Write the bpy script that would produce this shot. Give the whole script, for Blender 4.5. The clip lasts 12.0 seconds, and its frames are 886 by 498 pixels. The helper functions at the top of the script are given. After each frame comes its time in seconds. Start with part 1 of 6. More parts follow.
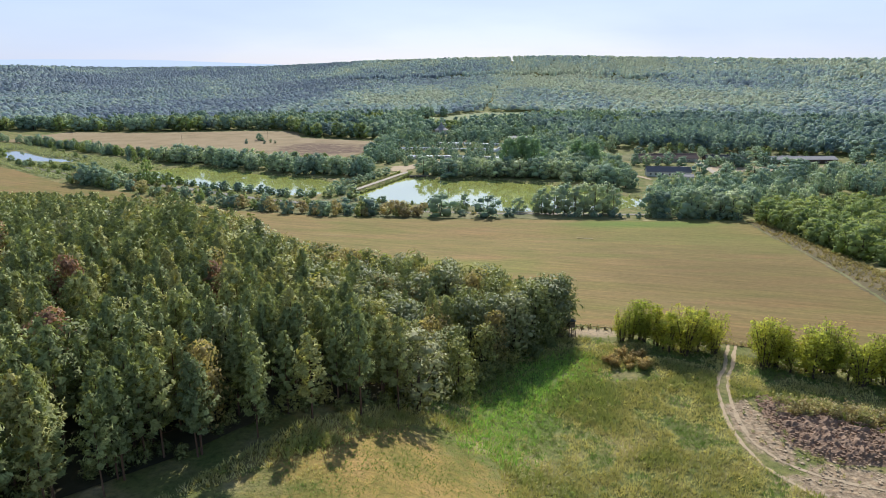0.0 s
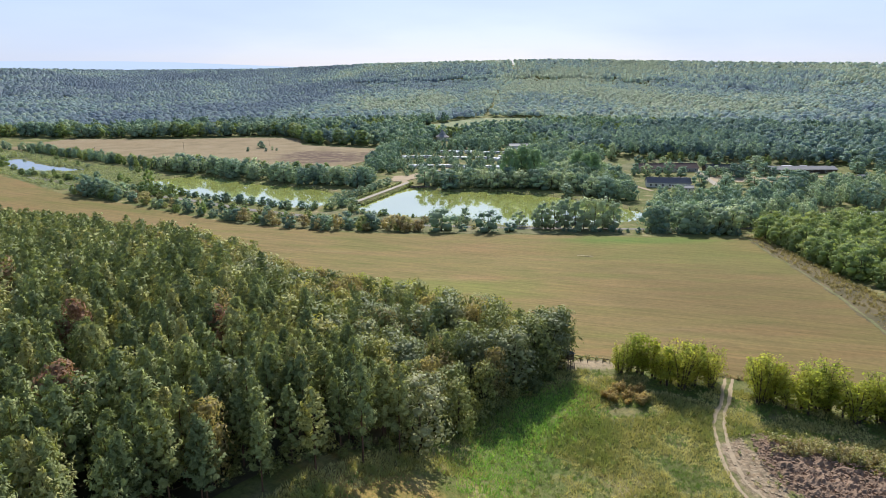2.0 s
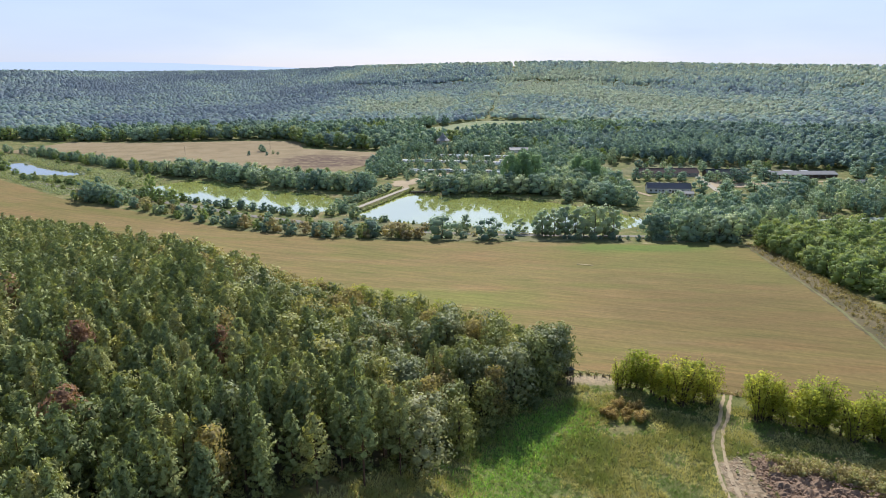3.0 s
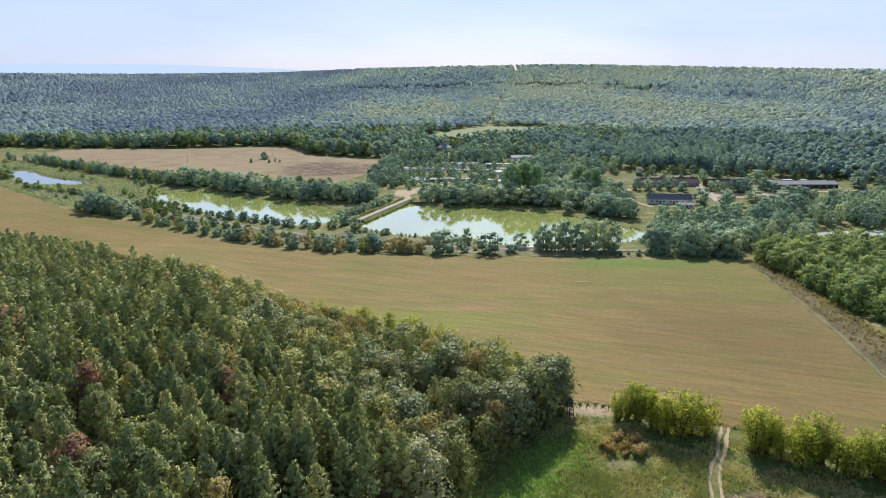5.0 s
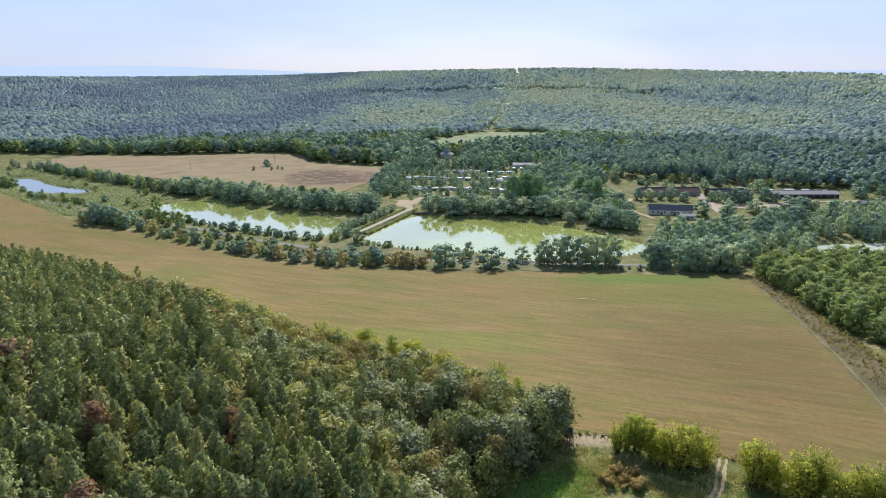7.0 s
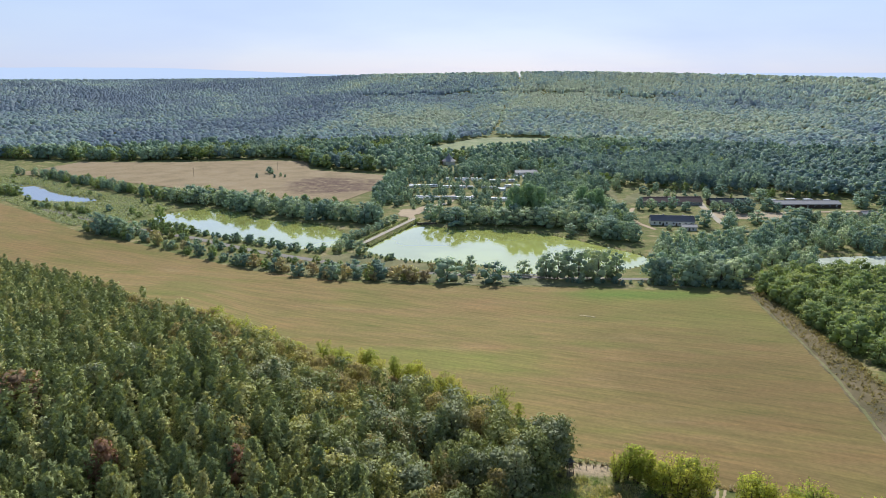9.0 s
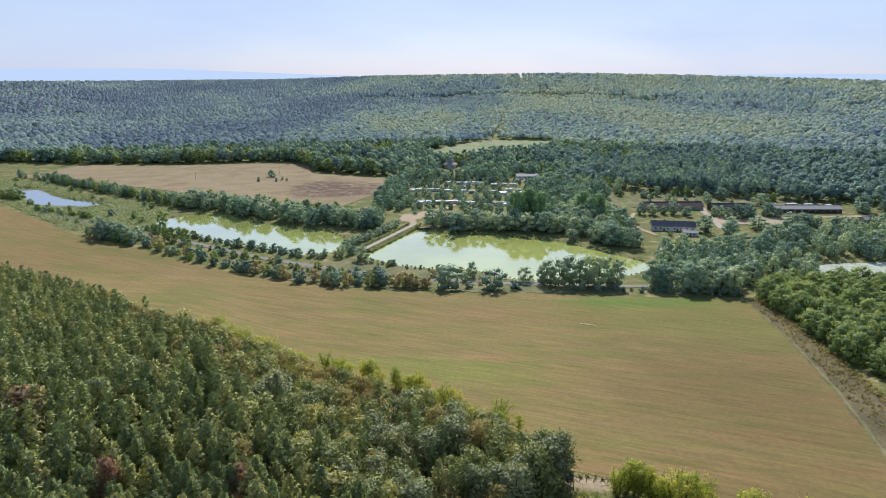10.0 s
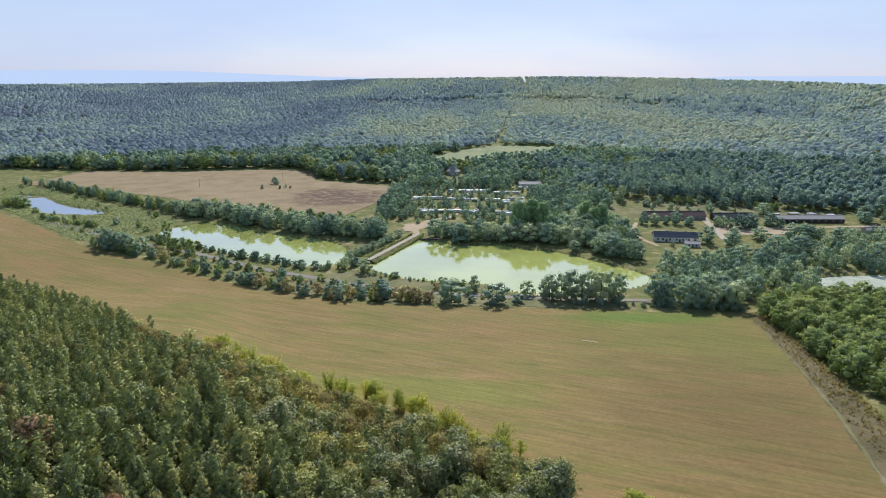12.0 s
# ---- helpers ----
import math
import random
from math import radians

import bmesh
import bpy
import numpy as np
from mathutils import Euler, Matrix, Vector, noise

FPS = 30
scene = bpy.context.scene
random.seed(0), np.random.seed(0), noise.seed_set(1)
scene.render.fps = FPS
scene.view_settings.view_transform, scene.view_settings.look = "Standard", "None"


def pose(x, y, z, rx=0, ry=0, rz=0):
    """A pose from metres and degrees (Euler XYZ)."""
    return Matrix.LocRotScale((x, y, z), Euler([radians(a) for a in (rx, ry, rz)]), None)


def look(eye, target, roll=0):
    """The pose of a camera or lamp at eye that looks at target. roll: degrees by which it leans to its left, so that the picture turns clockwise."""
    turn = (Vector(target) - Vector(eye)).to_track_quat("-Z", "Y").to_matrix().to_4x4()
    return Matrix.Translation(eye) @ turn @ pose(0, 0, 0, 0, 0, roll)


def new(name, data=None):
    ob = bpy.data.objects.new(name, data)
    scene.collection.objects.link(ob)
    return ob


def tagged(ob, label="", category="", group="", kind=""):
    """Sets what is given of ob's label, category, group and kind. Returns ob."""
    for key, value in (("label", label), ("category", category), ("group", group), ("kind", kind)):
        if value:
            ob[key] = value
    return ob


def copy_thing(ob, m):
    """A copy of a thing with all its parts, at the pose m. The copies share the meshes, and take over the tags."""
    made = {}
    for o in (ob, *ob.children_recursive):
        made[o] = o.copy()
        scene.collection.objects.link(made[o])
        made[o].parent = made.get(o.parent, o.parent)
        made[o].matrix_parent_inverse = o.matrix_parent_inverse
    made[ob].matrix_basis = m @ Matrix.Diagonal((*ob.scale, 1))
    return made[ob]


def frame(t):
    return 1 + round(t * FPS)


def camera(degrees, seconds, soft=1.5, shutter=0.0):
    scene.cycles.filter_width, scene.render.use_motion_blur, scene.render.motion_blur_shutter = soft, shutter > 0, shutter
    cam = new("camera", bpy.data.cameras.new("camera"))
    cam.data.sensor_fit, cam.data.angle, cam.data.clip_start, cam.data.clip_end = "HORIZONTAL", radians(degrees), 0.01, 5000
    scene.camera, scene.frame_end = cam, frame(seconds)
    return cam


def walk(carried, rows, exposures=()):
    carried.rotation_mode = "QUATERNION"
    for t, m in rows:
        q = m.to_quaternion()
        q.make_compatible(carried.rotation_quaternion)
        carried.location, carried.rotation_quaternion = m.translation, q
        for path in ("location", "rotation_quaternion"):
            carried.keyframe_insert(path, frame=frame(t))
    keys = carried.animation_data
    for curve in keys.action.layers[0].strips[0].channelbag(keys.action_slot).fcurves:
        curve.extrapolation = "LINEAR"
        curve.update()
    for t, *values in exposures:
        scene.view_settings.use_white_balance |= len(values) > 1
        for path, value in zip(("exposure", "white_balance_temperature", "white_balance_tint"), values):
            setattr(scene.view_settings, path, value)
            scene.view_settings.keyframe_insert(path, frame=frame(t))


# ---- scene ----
cam = camera(68.0, 12.0, 0.75)
RISE, EYE = 44.0, 80.0


def eye_pose(t):
    k = t / 12.0
    return pose(0.106 * k, 0.119 * k, EYE + RISE * k,
                90 - 15.273 + 0.394 * k, -0.039 - 0.248 * k, 0.417 * k + 0.654 * k * k)


walk(cam, [(i * 0.5, eye_pose(i * 0.5)) for i in range(25)], [(0.0, 0.16, 6200, 13), (6.0, 0.13, 6090, 13), (12.0, 0.0, 6040, 13)])

# ---- daylight: hazy late-summer sky, haze brighter towards the sun ----
SUN_UP, SUN_AZ = 36.5, 5.0
world = bpy.data.worlds.new("world")
scene.world = world
world.use_nodes = True
wt = world.node_tree
sky = wt.nodes.new("ShaderNodeTexSky")
sky.sky_type = 'NISHITA'
sky.sun_disc = False
sky.sun_elevation = radians(SUN_UP)
sky.sun_rotation = radians(SUN_AZ)
sky.altitude = 200
sky.air_density = 1.0
sky.dust_density = 0.6
sky.ozone_density = 2.0
wcoord = wt.nodes.new("ShaderNodeTexCoord")
wnoise = wt.nodes.new("ShaderNodeTexNoise")
wmap = wt.nodes.new("ShaderNodeMapping")
wmap.inputs["Scale"].default_value = (1.0, 1.0, 5.0)
wnoise.inputs["Scale"].default_value = 2.2
wnoise.inputs["Detail"].default_value = 5
wramp = wt.nodes.new("ShaderNodeMapRange")
wramp.inputs[1].default_value, wramp.inputs[2].default_value = 0.40, 0.75
wramp.inputs[3].default_value, wramp.inputs[4].default_value = 0.66, 0.90
wmix = wt.nodes.new("ShaderNodeMixRGB")
wmix.inputs[2].default_value = (5.3, 6.4, 8.8, 1)
wt.links.new(wcoord.outputs["Generated"], wmap.inputs[0])
wt.links.new(wmap.outputs[0], wnoise.inputs[0])
wt.links.new(wnoise.outputs[0], wramp.inputs[0])
wsep = wt.nodes.new("ShaderNodeSeparateXYZ")
whaze = wt.nodes.new("ShaderNodeMapRange")
whaze.interpolation_type = "SMOOTHSTEP"
whaze.inputs[1].default_value, whaze.inputs[2].default_value = 0.12, 0.62
whaze.inputs[3].default_value, whaze.inputs[4].default_value = 1.0, 0.22
wfac = wt.nodes.new("ShaderNodeMath")
wfac.operation = "MULTIPLY"
wt.links.new(wcoord.outputs["Generated"], wsep.inputs[0])
wt.links.new(wsep.outputs[2], whaze.inputs[0])
wt.links.new(wramp.outputs[0], wfac.inputs[0])
wt.links.new(whaze.outputs[0], wfac.inputs[1])
wdot = wt.nodes.new("ShaderNodeVectorMath")
wdot.operation = "DOT_PRODUCT"
wdot.inputs[1].default_value = (math.sin(radians(SUN_AZ)), math.cos(radians(SUN_AZ)), 0.0)
wtoward = wt.nodes.new("ShaderNodeMapRange")
wtoward.interpolation_type = "SMOOTHSTEP"
wtoward.inputs[1].default_value, wtoward.inputs[2].default_value = -0.6, 0.75
wtoward.inputs[3].default_value, wtoward.inputs[4].default_value = 0.30, 1.0
wfar = wt.nodes.new("ShaderNodeMath")
wfar.operation = "MULTIPLY"
wt.links.new(wcoord.outputs["Generated"], wdot.inputs[0])
wt.links.new(wdot.outputs["Value"], wtoward.inputs[0])
wt.links.new(wfac.outputs[0], wfar.inputs[0])
wt.links.new(wtoward.outputs[0], wfar.inputs[1])
wt.links.new(wfar.outputs[0], wmix.inputs[0])
wt.links.new(sky.outputs[0], wmix.inputs[1])
wt.links.new(wmix.outputs[0], wt.nodes["Background"].inputs[0])
wt.nodes["Background"].inputs[1].default_value = 0.1
sun = new("sun", bpy.data.lights.new("sun", "SUN"))
sun.data.energy = 5.0
sun.data.angle = radians(0.6)
sun.data.color = (1.0, 0.95, 0.86)
sun.matrix_world = look((200 * math.sin(radians(SUN_AZ)), 200 * math.cos(radians(SUN_AZ)), 200 * math.tan(radians(SUN_UP))), (0, 0, 0))


# ---- materials ----
class Mat:
    """A node material with a few short-hands."""

    def __init__(self, name, rough=0.8, spec=0.3):
        self.m = bpy.data.materials.new(name)
        self.m.use_nodes = True
        self.t = self.m.node_tree
        self.b = self.t.nodes["Principled BSDF"]
        self.b.inputs["Roughness"].default_value = rough
        self.b.inputs["Specular IOR Level"].default_value = spec

    def node(self, kind, **values):
        n = self.t.nodes.new(kind)
        for key, value in values.items():
            n.inputs[key.replace("_", " ")].default_value = value
        return n

    def link(self, a, b):
        self.t.links.new(a, b)

    def place(self, turn=0.0, scale=(1, 1, 1)):
        g = self.t.nodes.new("ShaderNodeNewGeometry")
        mp = self.t.nodes.new("ShaderNodeMapping")
        mp.vector_type = "TEXTURE"
        mp.inputs["Rotation"].default_value = (0, 0, -turn)
        mp.inputs["Scale"].default_value = tuple(1.0 / k for k in scale)
        self.link(g.outputs["Position"], mp.inputs[0])
        return mp.outputs[0]

    def noise(self, at, scale, detail=4, rough=0.55):
        n = self.node("ShaderNodeTexNoise", Scale=scale, Detail=detail, Roughness=rough)
        self.link(at, n.inputs["Vector"])
        return n.outputs[0]

    def ramp(self, fac, stops):
        r = self.t.nodes.new("ShaderNodeValToRGB")
        e = r.color_ramp.elements
        while len(e) < len(stops):
            e.new(0.5)
        for k, (p, c) in zip(e, stops):
            k.position, k.color = p, (*c, 1)
        self.link(fac, r.inputs[0])
        return r.outputs[0]

    def mix(self, fac, a, b, how="MIX"):
        n = self.t.nodes.new("ShaderNodeMixRGB")
        n.blend_type = how
        for i, v in enumerate((fac, a, b)):
            if isinstance(v, (int, float)):
                n.inputs[i].default_value = v if i == 0 else (v, v, v, 1)
            elif isinstance(v, tuple):
                n.inputs[i].default_value = (*v, 1)
            else:
                self.link(v, n.inputs[i])
        return n.outputs[0]

    def math(self, how, a, b=0.0, clamp=False):
        n = self.t.nodes.new("ShaderNodeMath")
        n.operation, n.use_clamp = how, clamp
        for i, v in enumerate((a, b)):
            if isinstance(v, (int, float)):
                n.inputs[i].default_value = v
            else:
                self.link(v, n.inputs[i])
        return n.outputs[0]

    def band(self, v, lo, hi):
        n = self.t.nodes.new("ShaderNodeMapRange")
        n.interpolation_type = "SMOOTHSTEP"
        n.inputs[1].default_value, n.inputs[2].default_value = lo, hi
        self.link(v, n.inputs[0])
        return n.outputs[0]

    def colour(self, c):
        if isinstance(c, tuple):
            self.b.inputs["Base Color"].default_value = (*c, 1)
        else:
            self.link(c, self.b.inputs["Base Color"])
        return self

    def bump(self, height, strength=0.5, distance=0.1):
        n = self.node("ShaderNodeBump", Strength=strength, Distance=distance)
        self.link(height, n.inputs["Height"])
        self.link(n.outputs[0], self.b.inputs["Normal"])
        return self


def leaf_mat(name, stops, through_light=0.45, rough=0.75, spec=0.18, vary=0.6, glow=(2.7, 2.75, 1.6), own=True):
    """Foliage: a tint for each tree, a shade for each sprig, light that comes through the leaves."""
    m = Mat(name, rough, spec)
    info = m.t.nodes.new("ShaderNodeObjectInfo")
    geo = m.t.nodes.new("ShaderNodeNewGeometry")
    at = m.t.nodes.new("ShaderNodeAttribute")
    at.attribute_name = "tint"
    tint = m.math("FRACT", m.math("ADD", info.outputs["Random"], at.outputs["Fac"])) if own else at.outputs["Fac"]
    c = m.ramp(tint, stops)
    shade = m.math("ADD", m.math("MULTIPLY", geo.outputs["Random Per Island"], vary), 1.0 - vary * 0.5)
    c = m.mix(1.0, c, shade, "MULTIPLY")
    m.colour(m.mix(1.0, c, 1.7, "MULTIPLY"))
    tr = m.t.nodes.new("ShaderNodeBsdfTranslucent")
    m.link(m.mix(1.0, c, glow, "MULTIPLY"), tr.inputs[0])
    mx = m.t.nodes.new("ShaderNodeMixShader")
    mx.inputs[0].default_value = through_light
    m.link(m.b.outputs[0], mx.inputs[1])
    m.link(tr.outputs[0], mx.inputs[2])
    m.link(mx.outputs[0], m.t.nodes["Material Output"].inputs[0])
    return m.m


def plain_mat(name, c, rough=0.7, spec=0.3, metal=0.0, grain=6.0, vary=0.25, bump=0.15):
    """A painted or weathered surface with grain and stains."""
    m = Mat(name, rough, spec)
    at = m.place()
    a, b = m.noise(at, grain, 5), m.noise(at, grain * 0.12, 3)
    k = m.math("ADD", m.math("MULTIPLY", m.math("ADD", a, b), vary), 1.0 - vary)
    m.colour(m.mix(1.0, tuple(c), k, "MULTIPLY"))
    m.b.inputs["Metallic"].default_value = metal
    m.bump(a, bump, 0.02)
    return m.m


PINE = leaf_mat("pine_needles", [(0.0, (0.108, 0.131, 0.060)), (0.4, (0.153, 0.176, 0.074)), (0.75, (0.193, 0.211, 0.085)), (0.92, (0.233, 0.233, 0.093)), (1.0, (0.255, 0.241, 0.099))], 0.17, 0.7, 0.14, 0.62)
# Hill-foot dark green, with haze blue put into its base colour.
SPRUCE = leaf_mat("hazy_spruce_needles", [(0.0, (0.102, 0.146, 0.146)), (0.6, (0.143, 0.190, 0.177)), (1.0, (0.199, 0.245, 0.189))], 0.32, 0.8, 0.12, 0.45, glow=(2.8, 2.9, 2.0))
OAK = leaf_mat("broad_leaves", [(0.0, (0.103, 0.123, 0.051)), (0.5, (0.154, 0.168, 0.062)), (0.85, (0.210, 0.210, 0.073)), (1.0, (0.270, 0.241, 0.079))], 0.19, 0.65, 0.16, 0.6)
SILVER = leaf_mat("silvery_leaves", [(0.0, (0.116, 0.135, 0.072)), (0.6, (0.161, 0.177, 0.090)), (1.0, (0.210, 0.210, 0.110))], 0.20, 0.62, 0.2, 0.6)
# Valley and willow greens hold some haze blue, put into the leaf colour.
VALLEY = leaf_mat("hazy_valley_leaves", [(0.0, (0.112, 0.161, 0.126)), (0.5, (0.161, 0.217, 0.152)), (0.85, (0.216, 0.269, 0.172)), (1.0, (0.266, 0.299, 0.178))], 0.20, 0.75, 0.06, 0.36, glow=(2.5, 2.7, 1.7))
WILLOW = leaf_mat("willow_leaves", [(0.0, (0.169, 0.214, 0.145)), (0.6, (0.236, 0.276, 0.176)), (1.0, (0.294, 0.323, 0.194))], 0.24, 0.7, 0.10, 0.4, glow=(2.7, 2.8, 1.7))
RUST = leaf_mat("rusty_leaves", [(0.0, (0.172, 0.102, 0.064)), (0.6, (0.205, 0.125, 0.076)), (1.0, (0.180, 0.131, 0.076))], 0.30, glow=(2.4, 2.3, 1.6))
BROWNISH = leaf_mat("bronze_leaves", [(0.0, (0.150, 0.126, 0.062)), (1.0, (0.216, 0.180, 0.084))], 0.4)
RUSSET = leaf_mat("russet_stalks", [(0.0, (0.226, 0.174, 0.075)), (0.5, (0.280, 0.210, 0.090)), (1.0, (0.269, 0.240, 0.100))], 0.45)
LIME = leaf_mat("young_leaves", [(0.0, (0.160, 0.186, 0.039)), (0.5, (0.220, 0.231, 0.045)), (1.0, (0.283, 0.264, 0.048))], 0.5)
COPSE = leaf_mat("copse_leaves", [(0.0, (0.110, 0.147, 0.068)), (0.6, (0.156, 0.194, 0.083)), (1.0, (0.203, 0.224, 0.095))], 0.38, 0.75, 0.08, 0.5, glow=(2.8, 2.85, 1.4))
BRIGHT = leaf_mat("poplar_leaves", [(0.0, (0.142, 0.205, 0.104)), (1.0, (0.180, 0.246, 0.119))], 0.28, 0.7, 0.1, 0.3)
# Hill greens greyed and blued: distance haze put into the leaf colour.
HILL = leaf_mat("hazy_hillside_leaves", [(0.0, (0.176, 0.202, 0.237)), (0.35, (0.216, 0.248, 0.266)), (0.6, (0.256, 0.295, 0.280)), (0.85, (0.302, 0.330, 0.288)), (1.0, (0.338, 0.342, 0.270))], 0.62, 0.8, 0.1, 0.16, glow=(2.3, 2.5, 2.5), own=False)
GRASS = leaf_mat("grass_blades", [(0.0, (0.110, 0.170, 0.047)), (0.3, (0.150, 0.192, 0.058)), (0.6, (0.215, 0.215, 0.082)), (0.8, (0.308, 0.277, 0.121)), (1.0, (0.430, 0.400, 0.200))], 0.36, 0.8, 0.1, 0.22, glow=(2.3, 2.3, 1.3))
HERB = leaf_mat("green_herbs", [(0.0, (0.125, 0.220, 0.050)), (0.6, (0.179, 0.284, 0.065)), (1.0, (0.250, 0.307, 0.085))], 0.38, 0.8, 0.1, 0.4)
REED = leaf_mat("reed_leaves", [(0.0, (0.176, 0.202, 0.106)), (0.5, (0.215, 0.234, 0.125)), (1.0, (0.267, 0.267, 0.156))], 0.4, 0.8, 0.1, 0.3)
DRY = leaf_mat("dry_stalks", [(0.0, (0.203, 0.165, 0.096)), (0.5, (0.278, 0.238, 0.130)), (1.0, (0.217, 0.224, 0.099))], 0.3, 0.8, 0.1, 0.5)
BARK = plain_mat("bark", (0.10, 0.075, 0.055), 0.9, 0.1, 0, 9, 0.5, 0.5)
BARK_PINE = plain_mat("pine_bark", (0.15, 0.09, 0.06), 0.9, 0.1, 0, 7, 0.5, 0.5)
TIMBER = plain_mat("grey_timber", (0.13, 0.10, 0.075), 0.85, 0.2, 0, 14, 0.5, 0.3)
WALL_WHITE = plain_mat("white_render", (0.78, 0.77, 0.74), 0.85, 0.2, 0, 3, 0.15)
WALL_DARK = plain_mat("brown_boards", (0.09, 0.065, 0.05), 0.8, 0.2, 0, 6, 0.4)
WALL_GREY = plain_mat("grey_render", (0.36, 0.34, 0.31), 0.85, 0.2, 0, 3, 0.3)
ROOF_SLATE = plain_mat("slate_roof", (0.17, 0.165, 0.17), 0.55, 0.4, 0, 4, 0.35)
ROOF_BROWN = plain_mat("brown_tile_roof", (0.16, 0.105, 0.085), 0.7, 0.3, 0, 4, 0.4)
ROOF_DARK = plain_mat("dark_green_roof", (0.045, 0.06, 0.055), 0.6, 0.4, 0, 4, 0.4)
ROOF_PALE = plain_mat("fibre_cement_roof", (0.30, 0.29, 0.28), 0.6, 0.4, 0, 3, 0.35)
WHITE = plain_mat("white_panel", (0.80, 0.81, 0.82), 0.4, 0.5, 0, 2, 0.12)
GREY = plain_mat("grey_panel", (0.45, 0.46, 0.47), 0.5, 0.5, 0, 2, 0.2)
TARP = plain_mat("green_canvas", (0.18, 0.24, 0.14), 0.8, 0.2, 0, 3, 0.3)
GLASS = plain_mat("dark_glazing", (0.02, 0.025, 0.03), 0.08, 0.6, 0, 1, 0.1, 0.0)
RUBBER = plain_mat("rubber", (0.02, 0.02, 0.02), 0.9, 0.2)
CAR_DARK = plain_mat("dark_car_paint", (0.03, 0.02, 0.02), 0.25, 0.6, 0, 1, 0.1, 0.0)
CAR_SILVER = plain_mat("silver_car_paint", (0.5, 0.5, 0.51), 0.3, 0.6, 0.4, 1, 0.1, 0.0)
CONCRETE = plain_mat("pale_concrete", (0.42, 0.375, 0.29), 0.9, 0.2, 0, 2, 0.4)
SAND = plain_mat("sandy_track", (0.45, 0.355, 0.235), 0.95, 0.1, 0, 1.2, 0.45, 0.5)
ASPHALT = plain_mat("worn_asphalt", (0.24, 0.22, 0.185), 0.9, 0.2, 0, 2, 0.4)
SOIL = plain_mat("turned_soil", (0.275, 0.190, 0.130), 0.95, 0.1, 0, 1.6, 0.6, 0.8)
STRAW = plain_mat("straw", (0.50, 0.42, 0.24), 0.9, 0.1, 0, 3, 0.4)


def water_mat(name, c, ripple, shine=2.3):
    """Still pond water: a cloudy body under a glossy surface that grows stronger at a flat angle."""
    m = Mat(name, 0.6, 0.0)
    at = m.place()
    m.colour(m.ramp(m.noise(at, 0.02, 3), [(0.35, tuple(v * 0.8 for v in c)), (0.65, c)]))
    gl = m.node("ShaderNodeBsdfGlossy", Roughness=0.03)
    gl.inputs[0].default_value = (1, 1, 1, 1)
    fr = m.node("ShaderNodeFresnel", IOR=1.33)
    bp = m.node("ShaderNodeBump", Strength=ripple, Distance=0.05)
    m.link(m.noise(at, 0.9, 3), bp.inputs["Height"])
    m.link(bp.outputs[0], gl.inputs["Normal"])
    mx = m.t.nodes.new("ShaderNodeMixShader")
    m.link(m.math("MULTIPLY", m.math("MULTIPLY", fr.outputs[0], shine, True), 0.68), mx.inputs[0])
    m.link(m.b.outputs[0], mx.inputs[1])
    m.link(gl.outputs[0], mx.inputs[2])
    m.link(mx.outputs[0], m.t.nodes["Material Output"].inputs[0])
    return m.m


WATER = water_mat("green_pond_water", (0.60, 0.65, 0.17), 0.05, 3.6)
WATER_DARK = water_mat("dark_pond_water", (0.07, 0.085, 0.06), 0.07, 3.4)
PADS = plain_mat("floating_weed", (0.46, 0.50, 0.38), 0.4, 0.4, 0, 0.35, 0.95, 0.6)


def spot(m, at, wob, centre, size, soft=0.35):
    """Mask of an uneven patch on the land."""
    s = m.t.nodes.new("ShaderNodeMapping")
    s.vector_type = "TEXTURE"
    s.inputs["Location"].default_value = (*centre, 0)
    s.inputs["Scale"].default_value = (*size, 1e6)
    m.link(at, s.inputs[0])
    ln = m.t.nodes.new("ShaderNodeVectorMath")
    ln.operation = "LENGTH"
    m.link(s.outputs[0], ln.inputs[0])
    return m.band(m.math("ADD", ln.outputs["Value"], m.math("MULTIPLY", wob, 1.6)), 1.8 + soft, 1.8 - soft)


